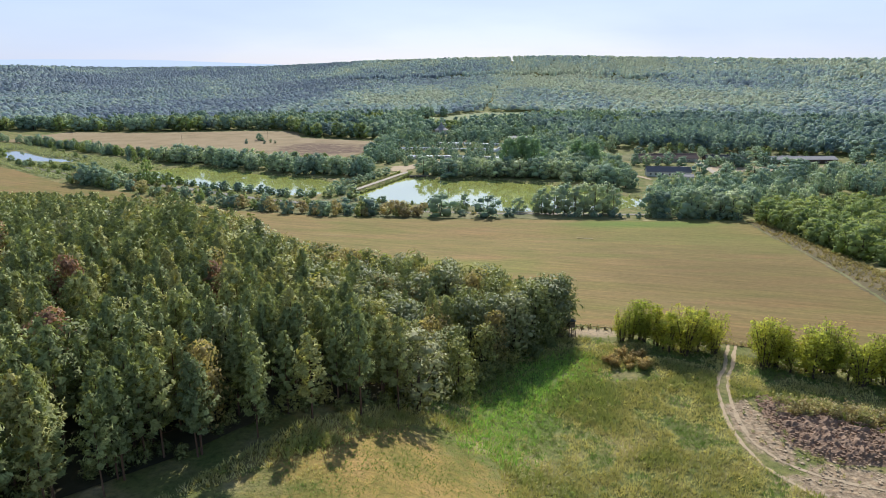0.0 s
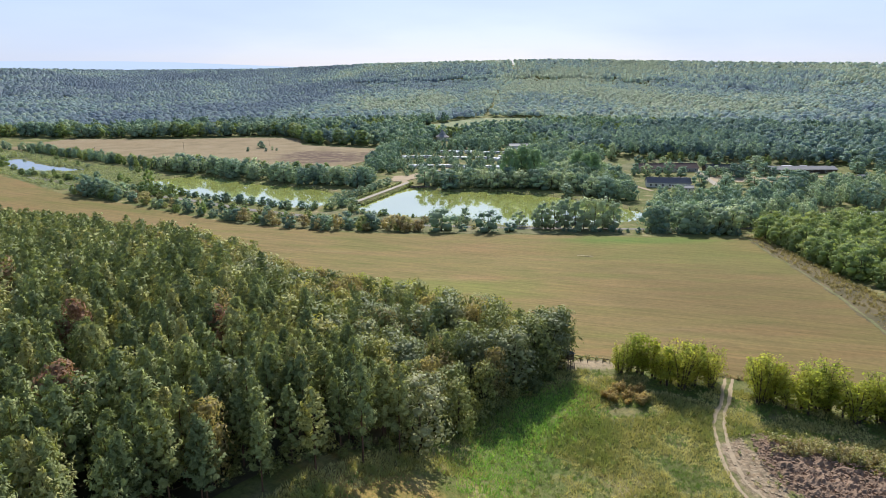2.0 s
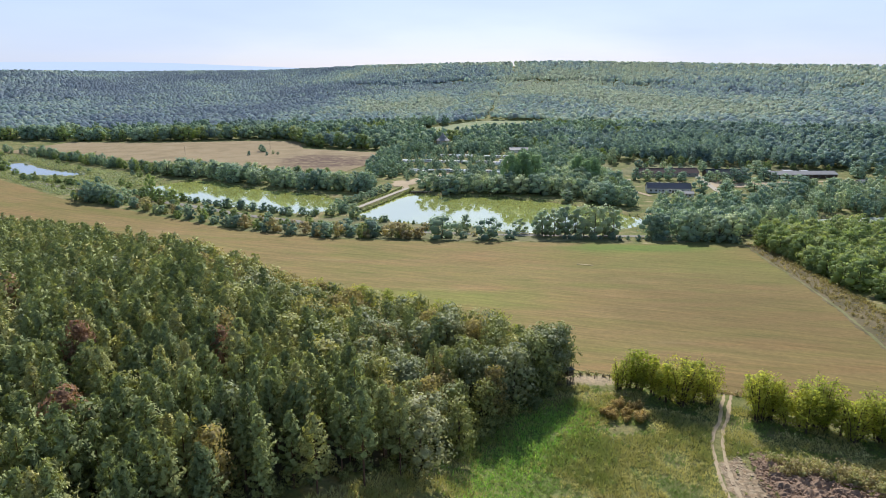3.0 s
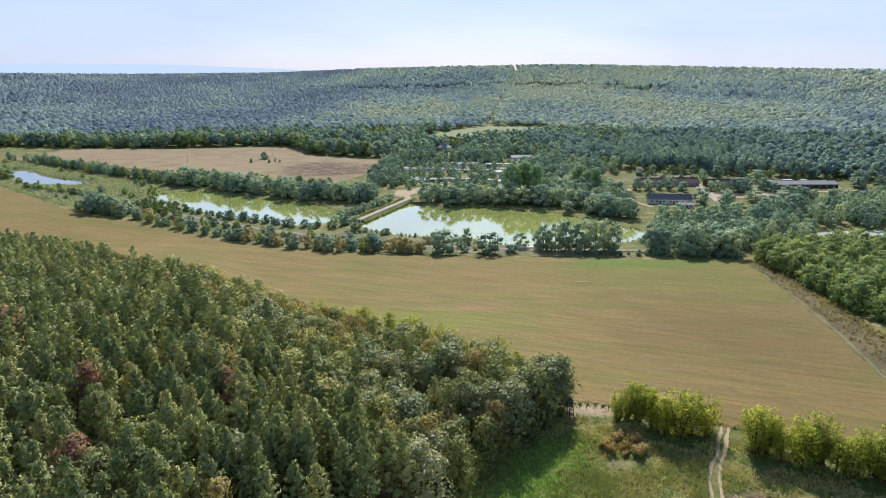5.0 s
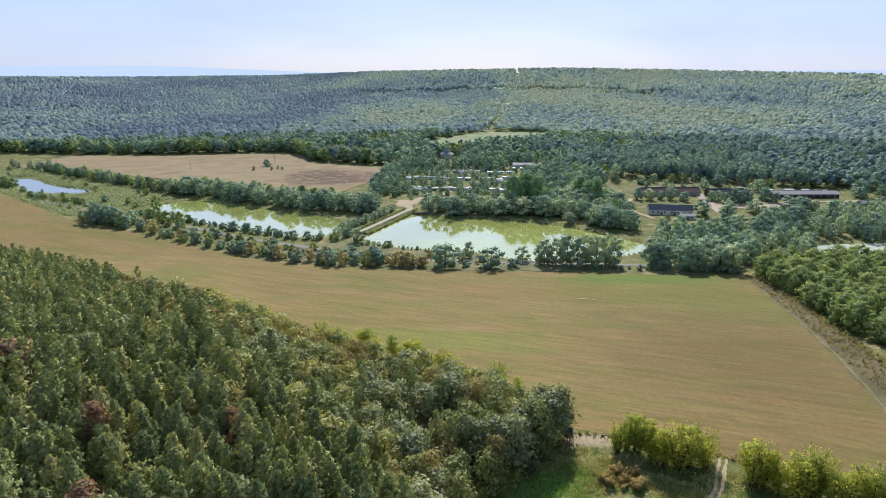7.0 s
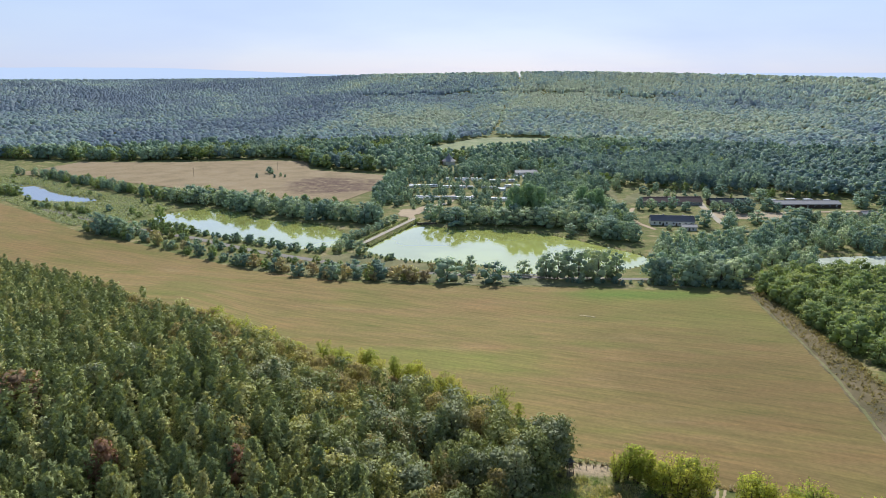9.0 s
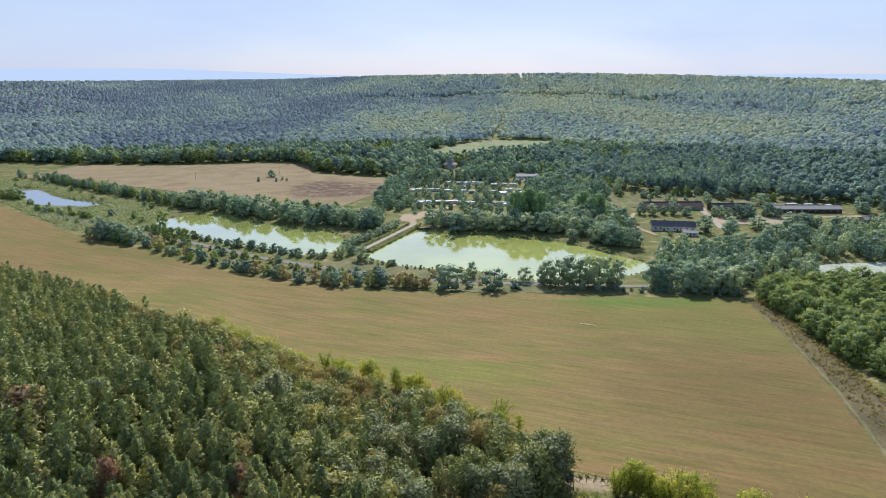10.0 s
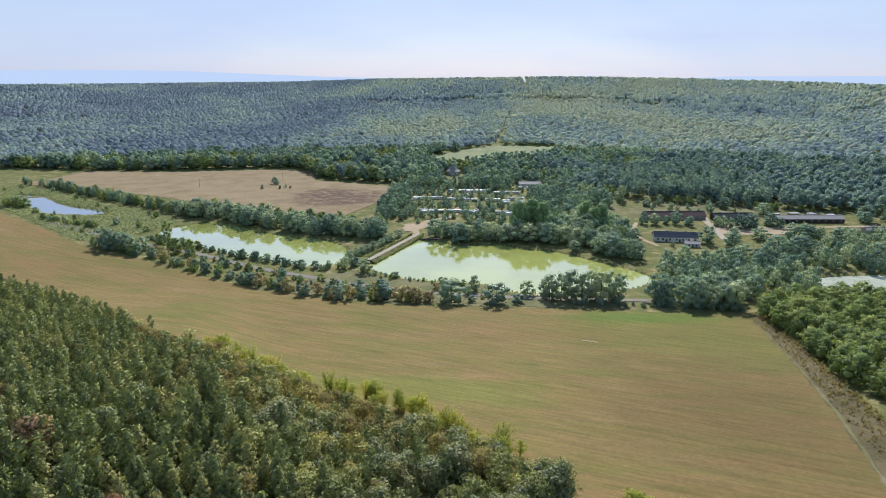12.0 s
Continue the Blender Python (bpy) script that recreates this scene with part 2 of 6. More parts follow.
def land_mat():
    """Rough land: grass, dry patches, bare earth, in clumps of several sizes."""
    m = Mat("rough_grassland", 0.95, 0.1)
    at = m.place()
    big, mid, fine = m.noise(at, 0.03, 4), m.noise(at, 0.16, 5), m.noise(at, 1.3, 5, 0.65)
    wob = m.noise(at, 0.22, 5, 0.6)
    c = m.ramp(mid, [(0.32, (0.125, 0.160, 0.046)), (0.48, (0.185, 0.190, 0.066)), (0.60, (0.270, 0.235, 0.105)), (0.70, (0.40, 0.33, 0.18))])
    c = m.mix(m.band(big, 0.42, 0.60), c, m.mix(0.45, c, (0.115, 0.140, 0.045)))
    c = m.mix(spot(m, at, wob, (-4, 66), (15, 17)), c, m.ramp(mid, [(0.35, (0.18, 0.165, 0.045)), (0.55, (0.30, 0.220, 0.072)), (0.7, (0.36, 0.245, 0.095))]))
    c = m.mix(m.math("MULTIPLY", spot(m, at, wob, (15, 106), (11, 17), 0.6), 0.75), c, (0.150, 0.205, 0.058))
    c = m.mix(m.math("MULTIPLY", spot(m, at, wob, (33, 134.5), (7.5, 2.6), 0.5), 0.95), c, (0.42, 0.33, 0.22))
    sand = m.math("MAXIMUM", spot(m, at, wob, (50.5, 94), (3.6, 10), 0.15), spot(m, at, wob, (57, 79), (9, 4.5), 0.15))
    c = m.mix(sand, c, m.ramp(m.noise(at, 0.9, 5, 0.7), [(0.35, (0.20, 0.145, 0.095)), (0.55, (0.36, 0.28, 0.185)), (0.7, (0.47, 0.385, 0.27))]))
    c = m.mix(0.6, c, m.ramp(fine, [(0.28, (0.34, 0.40, 0.32)), (0.5, (1, 1, 1)), (0.72, (1.55, 1.42, 1.2))]), "MULTIPLY")
    m.colour(c)
    m.bump(fine, 0.8, 0.3)
    return m.m


def field_mat():
    """A mown field: ochre stubble with green regrowth, in long drill rows."""
    m = Mat("mown_field", 0.95, 0.1)
    turn = math.atan(0.45)
    at = m.place()
    rows = m.noise(m.place(turn, (0.035, 0.75, 1)), 1.0, 4, 0.65)
    swathe = m.noise(m.place(turn, (0.012, 0.055, 1)), 1.0, 5, 0.6)
    big = m.noise(at, 0.012, 4)
    fine = m.noise(at, 0.8, 4)
    c = m.ramp(swathe, [(0.28, (0.165, 0.168, 0.050)), (0.44, (0.225, 0.182, 0.070)), (0.60, (0.252, 0.185, 0.080)), (0.75, (0.285, 0.224, 0.105))])
    c = m.mix(m.math("MULTIPLY", m.band(big, 0.50, 0.66), 0.6), c, (0.165, 0.165, 0.050))
    wob = m.noise(at, 0.06, 5)
    c = m.mix(spot(m, at, wob, (92, 306), (30, 9), 0.7), c, (0.115, 0.205, 0.040))
    c = m.mix(m.math("MULTIPLY", spot(m, at, wob, (98, 275), (48, 40), 0.9), 0.6), c, (0.175, 0.185, 0.050))
    c = m.mix(m.math("MULTIPLY", spot(m, at, wob, (-35, 210), (75, 13), 0.6), 0.8), c, (0.205, 0.215, 0.058))
    c = m.mix(m.math("MULTIPLY", spot(m, at, wob, (95, 195), (42, 62), 0.9), 0.7), c, (0.160, 0.116, 0.050))
    c = m.mix(1.0, c, m.ramp(m.noise(m.place(turn, (0.016, 0.03, 1)), 1.0, 6, 0.62), [(0.34, (0.94, 1.0, 0.90)), (0.5, (1.02, 1, 1)), (0.66, (1.10, 0.98, 1.03))]), "MULTIPLY")
    c = m.mix(0.52, c, m.ramp(rows, [(0.32, (0.58, 0.64, 0.56)), (0.5, (1, 1, 1)), (0.68, (1.38, 1.30, 1.16))]), "MULTIPLY")
    c = m.mix(0.5, c, m.ramp(fine, [(0.3, (0.75, 0.78, 0.72)), (0.7, (1.2, 1.18, 1.12))]), "MULTIPLY")
    m.colour(c)
    m.bump(rows, 0.5, 0.12)
    return m.m


def sward_mat(name, a, b, c):
    m = Mat(name, 0.95, 0.1)
    at = m.place()
    big, fine = m.noise(at, 0.05, 5), m.noise(at, 0.7, 4)
    k = m.ramp(big, [(0.3, a), (0.5, b), (0.7, c)])
    m.colour(m.mix(0.6, k, m.ramp(fine, [(0.3, (0.7, 0.72, 0.7)), (0.7, (1.25, 1.2, 1.15))]), "MULTIPLY"))
    m.bump(fine, 0.5, 0.2)
    return m.m


DRYGRASS = sward_mat("dry_grass", (0.132, 0.146, 0.062), (0.188, 0.188, 0.088), (0.265, 0.240, 0.130))
WEEDY = sward_mat("weedy_earth", (0.090, 0.085, 0.045), (0.150, 0.125, 0.068), (0.235, 0.190, 0.115))
MARSHLAND = sward_mat("marsh_sward", (0.150, 0.185, 0.080), (0.200, 0.230, 0.105), (0.265, 0.265, 0.140))
LAND = land_mat()
FIELD = field_mat()
def hay_mat():
    """A dry meadow with a bare, reddish-brown scar."""
    m = Mat("dry_hay_meadow", 0.95, 0.1)
    at = m.place()
    big, fine, wob = m.noise(at, 0.05, 5), m.noise(at, 0.7, 4), m.noise(m.place(0.5, (0.02, 0.06, 1)), 1.0, 6, 0.7)
    c = m.ramp(big, [(0.3, (0.245, 0.195, 0.112)), (0.5, (0.31, 0.24, 0.14)), (0.7, (0.34, 0.275, 0.17))])
    scar = m.math("MULTIPLY", spot(m, at, wob, (-118, 648), (48, 46), 0.35), m.band(m.noise(at, 0.12, 5, 0.7), 0.32, 0.55))
    c = m.mix(scar, c, m.ramp(fine, [(0.3, (0.10, 0.062, 0.048)), (0.7, (0.19, 0.135, 0.095))]))
    m.colour(m.mix(0.6, c, m.ramp(fine, [(0.3, (0.7, 0.72, 0.7)), (0.7, (1.25, 1.2, 1.15))]), "MULTIPLY"))
    m.bump(fine, 0.5, 0.2)
    return m.m


TAN = hay_mat()
FARGREEN = sward_mat("far_pasture", (0.211, 0.254, 0.131), (0.276, 0.310, 0.166), (0.341, 0.349, 0.202))
FLOOR = sward_mat("needle_litter", (0.055, 0.054, 0.032), (0.080, 0.074, 0.043), (0.125, 0.108, 0.062))


# ---- lie of the land ----
def soft_step(a, b, x):
    t = np.clip((x - a) / (b - a), 0, 1)
    return t * t * (3 - 2 * t)


def smooth_ring(points, n=6):
    """A closed, rounded outline through a few corners."""
    p = np.array(points, float)
    k = np.linspace(0, 1, n, endpoint=False)[:, None]
    out = []
    for i in range(len(p)):
        a, b, c, d = p[i - 1], p[i], p[(i + 1) % len(p)], p[(i + 2) % len(p)]
        out.append(0.5 * (2 * b + (c - a) * k + (2 * a - 5 * b + 4 * c - d) * k ** 2 + (3 * b - a - 3 * c + d) * k ** 3))
    return np.concatenate(out)


def inside(x, y, ring):
    """How far points lie inside an outline (negative outside)."""
    x, y = np.asarray(x, float), np.asarray(y, float)
    best, odd = np.full(x.shape, 1e9), np.zeros(x.shape, bool)
    a = ring
    b = np.roll(ring, -1, 0)
    for (ax, ay), (bx, by) in zip(a, b):
        dx, dy = bx - ax, by - ay
        t = np.clip(((x - ax) * dx + (y - ay) * dy) / (dx * dx + dy * dy + 1e-12), 0, 1)
        best = np.minimum(best, np.hypot(x - ax - t * dx, y - ay - t * dy))
        odd ^= ((ay > y) != (by > y)) & (x < (bx - ax) * (y - ay) / (by - ay + 1e-12) + ax)
    return np.where(odd, best, -best)


MAIN_POND = smooth_ring([(-55, 412), (-31, 472), (-14, 474), (6, 461), (34, 464), (50, 452), (63, 450), (79, 440), (97, 420), (117, 398),
                         (120, 380), (98, 362), (70, 353), (48, 353), (30, 358), (16, 372), (-10, 376), (-36, 385)])
WEST_POND = smooth_ring([(-228, 486), (-214, 524), (-190, 530), (-165, 508), (-135, 489), (-106, 479), (-80, 457), (-72, 425), (-87, 404), (-128, 420), (-178, 448)])
LAGOON = smooth_ring([(-438, 636), (-425, 648), (-400, 632), (-362, 596), (-315, 572), (-312, 555), (-362, 560), (-392, 588)])
EAST_POND = smooth_ring([(214, 384), (243, 395), (285, 394), (282, 352), (243, 354), (220, 368)])
PONDS = [MAIN_POND, WEST_POND, LAGOON, EAST_POND]
WATER_LEVEL = 4.0
HILL_AZ = [-60, -32, -25, -15, -6, 2, 10, 18, 28, 33, 60]
HILL_FAR = [2200, 2250, 2700, 2750, 2300, 2080, 2030, 2150, 2050, 1800, 1800]
HILL_TOP = [82, 81, 77, 82, 100, 106, 111, 107, 99, 96, 96]


def land(x, y, dug=True):
    """Height of the ground: a slope under the wood, a flat valley with ponds, a wooded hill behind."""
    x, y = np.asarray(x, float), np.asarray(y, float)
    z = np.interp(y, [-400, 60, 135, 200, 270, 306, 330, 350, 370, 600, 760], [44, 24.5, 24.3, 17.8, 10.8, 8.8, 7.2, 5.4, 4.8, 4.8, 5.5])
    z = z + 12.5 * soft_step(0, 45, 20 - 0.5 * (y - 80) - x) * soft_step(360, 140, y)
    r, az = np.hypot(x, y), np.degrees(np.arctan2(x, y))
    far, top = np.interp(az, HILL_AZ, HILL_FAR), np.interp(az, HILL_AZ, HILL_TOP)
    s = np.clip((r - 800) / (far - 800), 0, 1.5)
    s = np.where(y > 0, s, 0)
    z = z + 2.2 * np.sin(r / 92.0 + 1.6 * np.sin(az * 0.11 + r / 400.0)) * soft_step(0.18, 0.40, s) * soft_step(0.98, 0.80, s)
    z = z + (top - 5.5) * np.where(s < 1, 0.45 * s + 0.55 * s ** 3, 1 - 0.8 * (s - 1))
    if dug:
        for ring in PONDS:
            lo, hi = ring.min(0) - 12, ring.max(0) + 12
            near = (x > lo[0]) & (x < hi[0]) & (y > lo[1]) & (y < hi[1])
            if np.any(near):
                d = inside(x[near], y[near], ring) if x.ndim else inside(x, y, ring)
                cut = 1.6 * soft_step(-3, 3, d) + 0.6 * soft_step(3, 10, d)
                if x.ndim:
                    z[near] -= cut
                else:
                    z = z - cut
    return z


def height(x, y):
    return float(land(np.array([x]), np.array([y]))[0])


def mesh_data(name, verts, faces, mats, tint=None, index=None, smooth=False, normals=None):
    """A mesh from arrays: verts (n, 3), faces a list of (m, 3) or (m, 4) arrays."""
    me = bpy.data.meshes.new(name)
    verts = np.ascontiguousarray(verts, np.float32)
    faces = [f for f in faces if len(f)]
    loops = np.concatenate([f.ravel() for f in faces]).astype(np.int32)
    sizes = np.concatenate([np.full(len(f), f.shape[1], np.int32) for f in faces])
    me.vertices.add(len(verts))
    me.vertices.foreach_set("co", verts.ravel())
    me.loops.add(len(loops))
    me.loops.foreach_set("vertex_index", loops)
    me.polygons.add(len(sizes))
    me.polygons.foreach_set("loop_start", (np.cumsum(sizes) - sizes).astype(np.int32))
    for m in mats:
        me.materials.append(m)
    if index is not None:
        me.polygons.foreach_set("material_index", np.asarray(index, np.int32))
    me.update(calc_edges=True)
    me.validate()
    if tint is not None:
        a = me.attributes.new("tint", "FLOAT", "POINT")
        a.data.foreach_set("value", np.asarray(tint, np.float32))
    me.polygons.foreach_set("use_smooth", np.full(len(me.polygons), smooth or normals is not None))
    if normals is not None:
        me.normals_split_custom_set_from_vertices(normals.tolist())
    return me


def part(name, data, parent, label=""):
    """One mesh under a thing or under a part. data: a mesh, or (bmesh, material)."""
    if isinstance(data, tuple):
        bm, mat = data
        me = bpy.data.meshes.new(name)
        bm.to_mesh(me)
        bm.free()
        me.materials.append(mat)
        data = me
    ob = new(name, data)
    ob.parent = parent
    return tagged(ob, label)


def thing(name, x, y, z=None, turn=0.0, label="", category="", group="", kind="", size=(1, 1, 1)):
    ob = new(name)
    ob.empty_display_size = 0.5
    ob.matrix_basis = pose(x, y, height(x, y) if z is None else z, 0, 0, turn) @ Matrix.Diagonal((*size, 1))
    return tagged(ob, label, category, group, kind)


def drape(name, ring, mat, lift, step, label, category, kind="structure", wobble=0.0):
    """A sheet of ground cover that follows the land inside an outline."""
    from mathutils.geometry import delaunay_2d_cdt
    rng = np.random.default_rng(len(name))
    out = []
    for a, b in zip(ring, np.roll(ring, -1, 0)):
        n = max(1, int(np.hypot(*(b - a)) / step))
        out.append(a + (b - a) * (np.arange(n) / n)[:, None])
    edge = np.concatenate(out)
    if wobble:
        edge = edge + rng.normal(0, wobble, edge.shape)
    lo, hi = edge.min(0), edge.max(0)
    gx, gy = np.meshgrid(np.arange(lo[0], hi[0], step), np.arange(lo[1], hi[1], step))
    grid = np.stack([gx.ravel(), gy.ravel()], 1)
    grid = grid[inside(grid[:, 0], grid[:, 1], edge) > step * 0.45]
    pts = [Vector(p) for p in np.concatenate([edge, grid])]
    n = len(edge)
    v, _, f, *_ = delaunay_2d_cdt(pts, [(i, (i + 1) % n) for i in range(n)], [], 1, 1e-4)
    v = np.array([tuple(p) for p in v])
    z = land(v[:, 0], v[:, 1]) + lift
    ob = new(name, mesh_data(name, np.column_stack([v, z]), [np.array([t for t in f if len(t) == 3], np.int32)], [mat], smooth=True))
    return tagged(ob, label, category, "", kind)


def ribbon(name, line, width, mat, lift, label, category, step=3.0, kind="structure", edge=0.15):
    """A path or road along a line, laid on the land."""
    rng = np.random.default_rng(len(name) + len(line))
    p = np.array(line, float)
    seg = np.hypot(*np.diff(p, axis=0).T)
    s = np.concatenate([[0], np.cumsum(seg)])
    k = np.linspace(0, s[-1], max(3, int(s[-1] / step)))
    c = np.column_stack([np.interp(k, s, p[:, 0]), np.interp(k, s, p[:, 1])])
    for _ in range(3):
        c[1:-1] = (c[:-2] + 2 * c[1:-1] + c[2:]) / 4
    t = np.gradient(c, axis=0)
    t /= np.hypot(*t.T)[:, None]
    side = np.column_stack([-t[:, 1], t[:, 0]])
    cols = []
    for w in (-0.5, -0.2, 0.2, 0.5):
        ragged = np.convolve(rng.normal(0, 2.0 * edge * width, len(c) + 6), np.ones(7) / 7, "valid") * (abs(w) > 0.4)
        q = c + side * (width * w + ragged[:, None] * np.sign(w))
        cols.append(np.column_stack([q, land(q[:, 0], q[:, 1]) + lift]))
    v = np.concatenate(cols)
    n = len(c)
    f = [[j * n + i, (j + 1) * n + i, (j + 1) * n + i + 1, j * n + i + 1] for j in range(3) for i in range(n - 1)]
    f = np.array(f, np.int32)[:, ::-1]
    return tagged(new(name, mesh_data(name, v, [f], [mat], smooth=True)), label, category, "", kind)


# ---- ground, one sheet to the horizon ----
def spread(lo, hi, step, first, last, grow=1.12):
    mid = list(np.arange(lo, hi + step, step))
    up, s = [], step
    while mid[-1] + (up and sum(up) or 0) < last:
        s = min(s * grow, 90)
        up.append(s)
    right = list(mid[-1] + np.cumsum(up))
    down, s, at = [], step, mid[0]
    while at > first:
        s = min(s * grow, 90)
        at -= s
        down.append(at)
    return np.array(down[::-1] + mid + right)


gx, gy = spread(-290, 290, 4.0, -4200, 4200, 1.16), spread(40, 560, 3.6, -700, 4600, 1.14)
GX, GY = np.meshgrid(gx, gy)
gz = land(GX.ravel(), GY.ravel())
nx, ny = len(gx), len(gy)
i, j = np.meshgrid(np.arange(nx - 1), np.arange(ny - 1))
q = (j * nx + i).ravel()
gf = np.stack([q, q + 1, q + nx + 1, q + nx], 1)
tagged(new("ground", mesh_data("ground", np.column_stack([GX.ravel(), GY.ravel(), gz]), [gf], [LAND], smooth=True)),
       "rough grassland of green and dry tufts on sloping land", "ground", "", "structure")

# far hills: distance haze put into a glowing pale blue
m = Mat("hazy_far_hills")
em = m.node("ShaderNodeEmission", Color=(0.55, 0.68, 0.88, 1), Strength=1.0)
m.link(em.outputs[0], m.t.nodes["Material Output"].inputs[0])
az = np.radians(np.linspace(-48, 48, 120))
top = np.interp(np.degrees(az), [-48, -34, -30, -25, -21, -18, -14, -10, 0, 16, 22, 34, 48], [134, 136, 139, 141, 135, 126, 114, 102, 92, 98, 121, 128, 129])
top = top + np.array([1.6 * noise.noise((a * 22, 0, 0)) for a in az])
ring = np.stack([4800 * np.sin(az), 4800 * np.cos(az)], 1)
bv = np.concatenate([np.column_stack([ring, np.full(120, -60.0)]), np.column_stack([ring, top])])
bf = np.array([[k, k + 1, 121 + k, 120 + k] for k in range(119)])
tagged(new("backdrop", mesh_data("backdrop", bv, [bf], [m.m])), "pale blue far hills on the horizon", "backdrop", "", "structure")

# ---- fields ----
drape("field", np.array([(-420, 575), (-339, 512), (-264, 448), (-209, 415), (-117, 356), (-60, 329), (-19, 322), (54, 319), (147, 312), (137, 247),
                         (125, 197), (113, 154), (102, 118), (78, 120), (60, 128), (40, 137), (27, 141), (10, 152), (-25, 179), (-60, 190), (-100, 216), (-167, 280), (-260, 342), (-420, 470)], float),
      FIELD, 0.09, 4.0, "mown ochre field with faint drill rows", "field", wobble=0.35)
drape("hay_meadow", np.array([(-470, 700), (-445, 790), (-347, 795), (-231, 822), (-178, 815), (-160, 747), (-72, 712), (-66, 640), (-95, 560), (-150, 565), (-210, 590), (-279, 632), (-363, 672)], float),
      TAN, 0.3, 8, "dry tan hay meadow", "meadow")
drape("shore_meadow", np.array([(-120, 358), (-60, 331.5), (-19, 324.5), (54, 321.5), (96, 322), (60, 346), (30, 352), (12, 366), (-12, 371), (-38, 379), (-60, 394), (-90, 378)], float), DRYGRASS, 0.12, 4, "dry grass between the field and the pond", "meadow", wobble=1.0)
drape("pasture", smooth_ring([(-40, 925), (10, 1000), (70, 1052), (160, 1030), (138, 950), (60, 900), (-10, 862)]), FARGREEN, 0.4, 12, "pale green pasture in a forest clearing", "pasture")
drape("village_green", smooth_ring([(150, 560), (180, 620), (240, 640), (330, 610), (330, 570), (250, 565), (205, 585)]), DRYGRASS, 0.25, 5, "dry grass between the village houses", "meadow", wobble=1.5)
drape("camp_meadow", smooth_ring([(118, 540), (114, 600), (124, 660), (150, 705), (176, 695), (158, 640), (152, 590), (142, 548)]), DRYGRASS, 0.2, 5, "open dry meadow beside the camp", "meadow", wobble=1.5)
drape("forest_floor", np.array([(27, 136), (13, 122), (1.5, 108), (-12, 86), (-25.5, 72.5), (-45, 54), (-70, 38), (-120, 30), (-330, 350), (-262, 340), (-167, 277), (-100, 213), (-60, 187), (-25, 176), (8, 149)], float),
      FLOOR, 0.18, 6, "brown needle litter under the pines", "forest floor", wobble=0.6)

# ---- water ----
for ring, name, mat, label in ((MAIN_POND, "pond", WATER, "large yellow-green fish pond with a smooth surface"), (WEST_POND, "pond", WATER, "long yellow-green fish pond behind the dam"),
                               (LAGOON, "lagoon", WATER_DARK, "dark blue lagoon among reeds"), (EAST_POND, "pond", PADS, "pond covered with pale floating weed")):
    c = ring.mean(0)
    d = ring - c
    out = c + d * (1 + 4.0 / np.hypot(*d.T))[:, None]
    v = np.column_stack([np.concatenate([out, [c]]), np.full(len(out) + 1, WATER_LEVEL)])
    f = np.array([[(k + 1) % len(out), k, len(out)] for k in range(len(out))])
    tagged(new(name, mesh_data(name, v, [f], [mat])), label, "water", "", "structure")

# ---- roads and tracks ----
ribbon("shore_road", [(-330, 520), (-240, 462), (-176, 430), (-121, 395), (-60, 366), (-14, 350), (37, 341), (120, 337), (200, 345)], 5.5, ASPHALT, 0.2, "grey worn asphalt road along the pond shore", "road", edge=0.03)
ribbon("camp_road", [(-28, 487), (-32, 510), (-22, 540), (0, 560), (10, 640), (30, 760)], 5.0, SAND, 0.2, "pale sandy road into the camp", "road")
ribbon("village_road", [(240, 640), (224, 590), (213, 545), (206, 500), (204, 480)], 6.0, CONCRETE, 0.22, "pale concrete road between village houses", "road")
ribbon("farm_road", [(210, 540), (240, 518), (290, 528), (350, 535)], 6.0, SAND, 0.26, "pale dusty farm road", "road")
ribbon("house_path", [(152, 540), (143, 515), (140, 485), (148, 462)], 3.5, SAND, 0.2, "sandy path beside the white house", "path")
drape("parking_area", smooth_ring([(-40, 501), (-39, 524), (-28, 530), (-10, 528), (-12, 519), (-24, 513), (-30, 504)]), SAND, 0.26, 3, "pale sandy parking place by the dam", "ground", wobble=1.2)
drape("farm_yard", smooth_ring([(205, 505), (225, 535), (262, 524), (262, 505), (230, 500)]), SAND, 0.2, 5, "dusty farm yard", "ground")
for line in ([(60, 128), (54.3, 116), (51.7, 112.7), (49.0, 106.2), (46.8, 97.3), (46.0, 89.9), (46.6, 83.9), (49.0, 79.0), (53, 73), (60, 64)],
             [(61.6, 128), (55.9, 116.3), (53.6, 112.9), (50.7, 105.5), (48.7, 97.4), (48.0, 89.9), (49.6, 85.0), (53.7, 81.0), (61, 77.5), (74, 72)]):
    ribbon("wheel_track", line, 0.6, SAND, 0.05, "bare sandy rut of a field track", "track", 0.45, edge=0.28)
drape("field_margin", np.array([(147.5, 311.5), (155, 312), (147, 247), (137, 197), (127, 154), (118, 118), (101.5, 118.5), (112.5, 154), (124.5, 197), (136.5, 247)], float), WEEDY, 0.15, 3, "strip of bare earth and dry weeds at the field edge", "earth", wobble=0.5)

ribbon("margin_track", [(147.5, 308), (138, 250), (125.8, 198), (114, 156), (103, 121)], 0.9, DRYGRASS, 0.175, "pale worn wheel track along the field edge", "track", 1.5, edge=0.3)

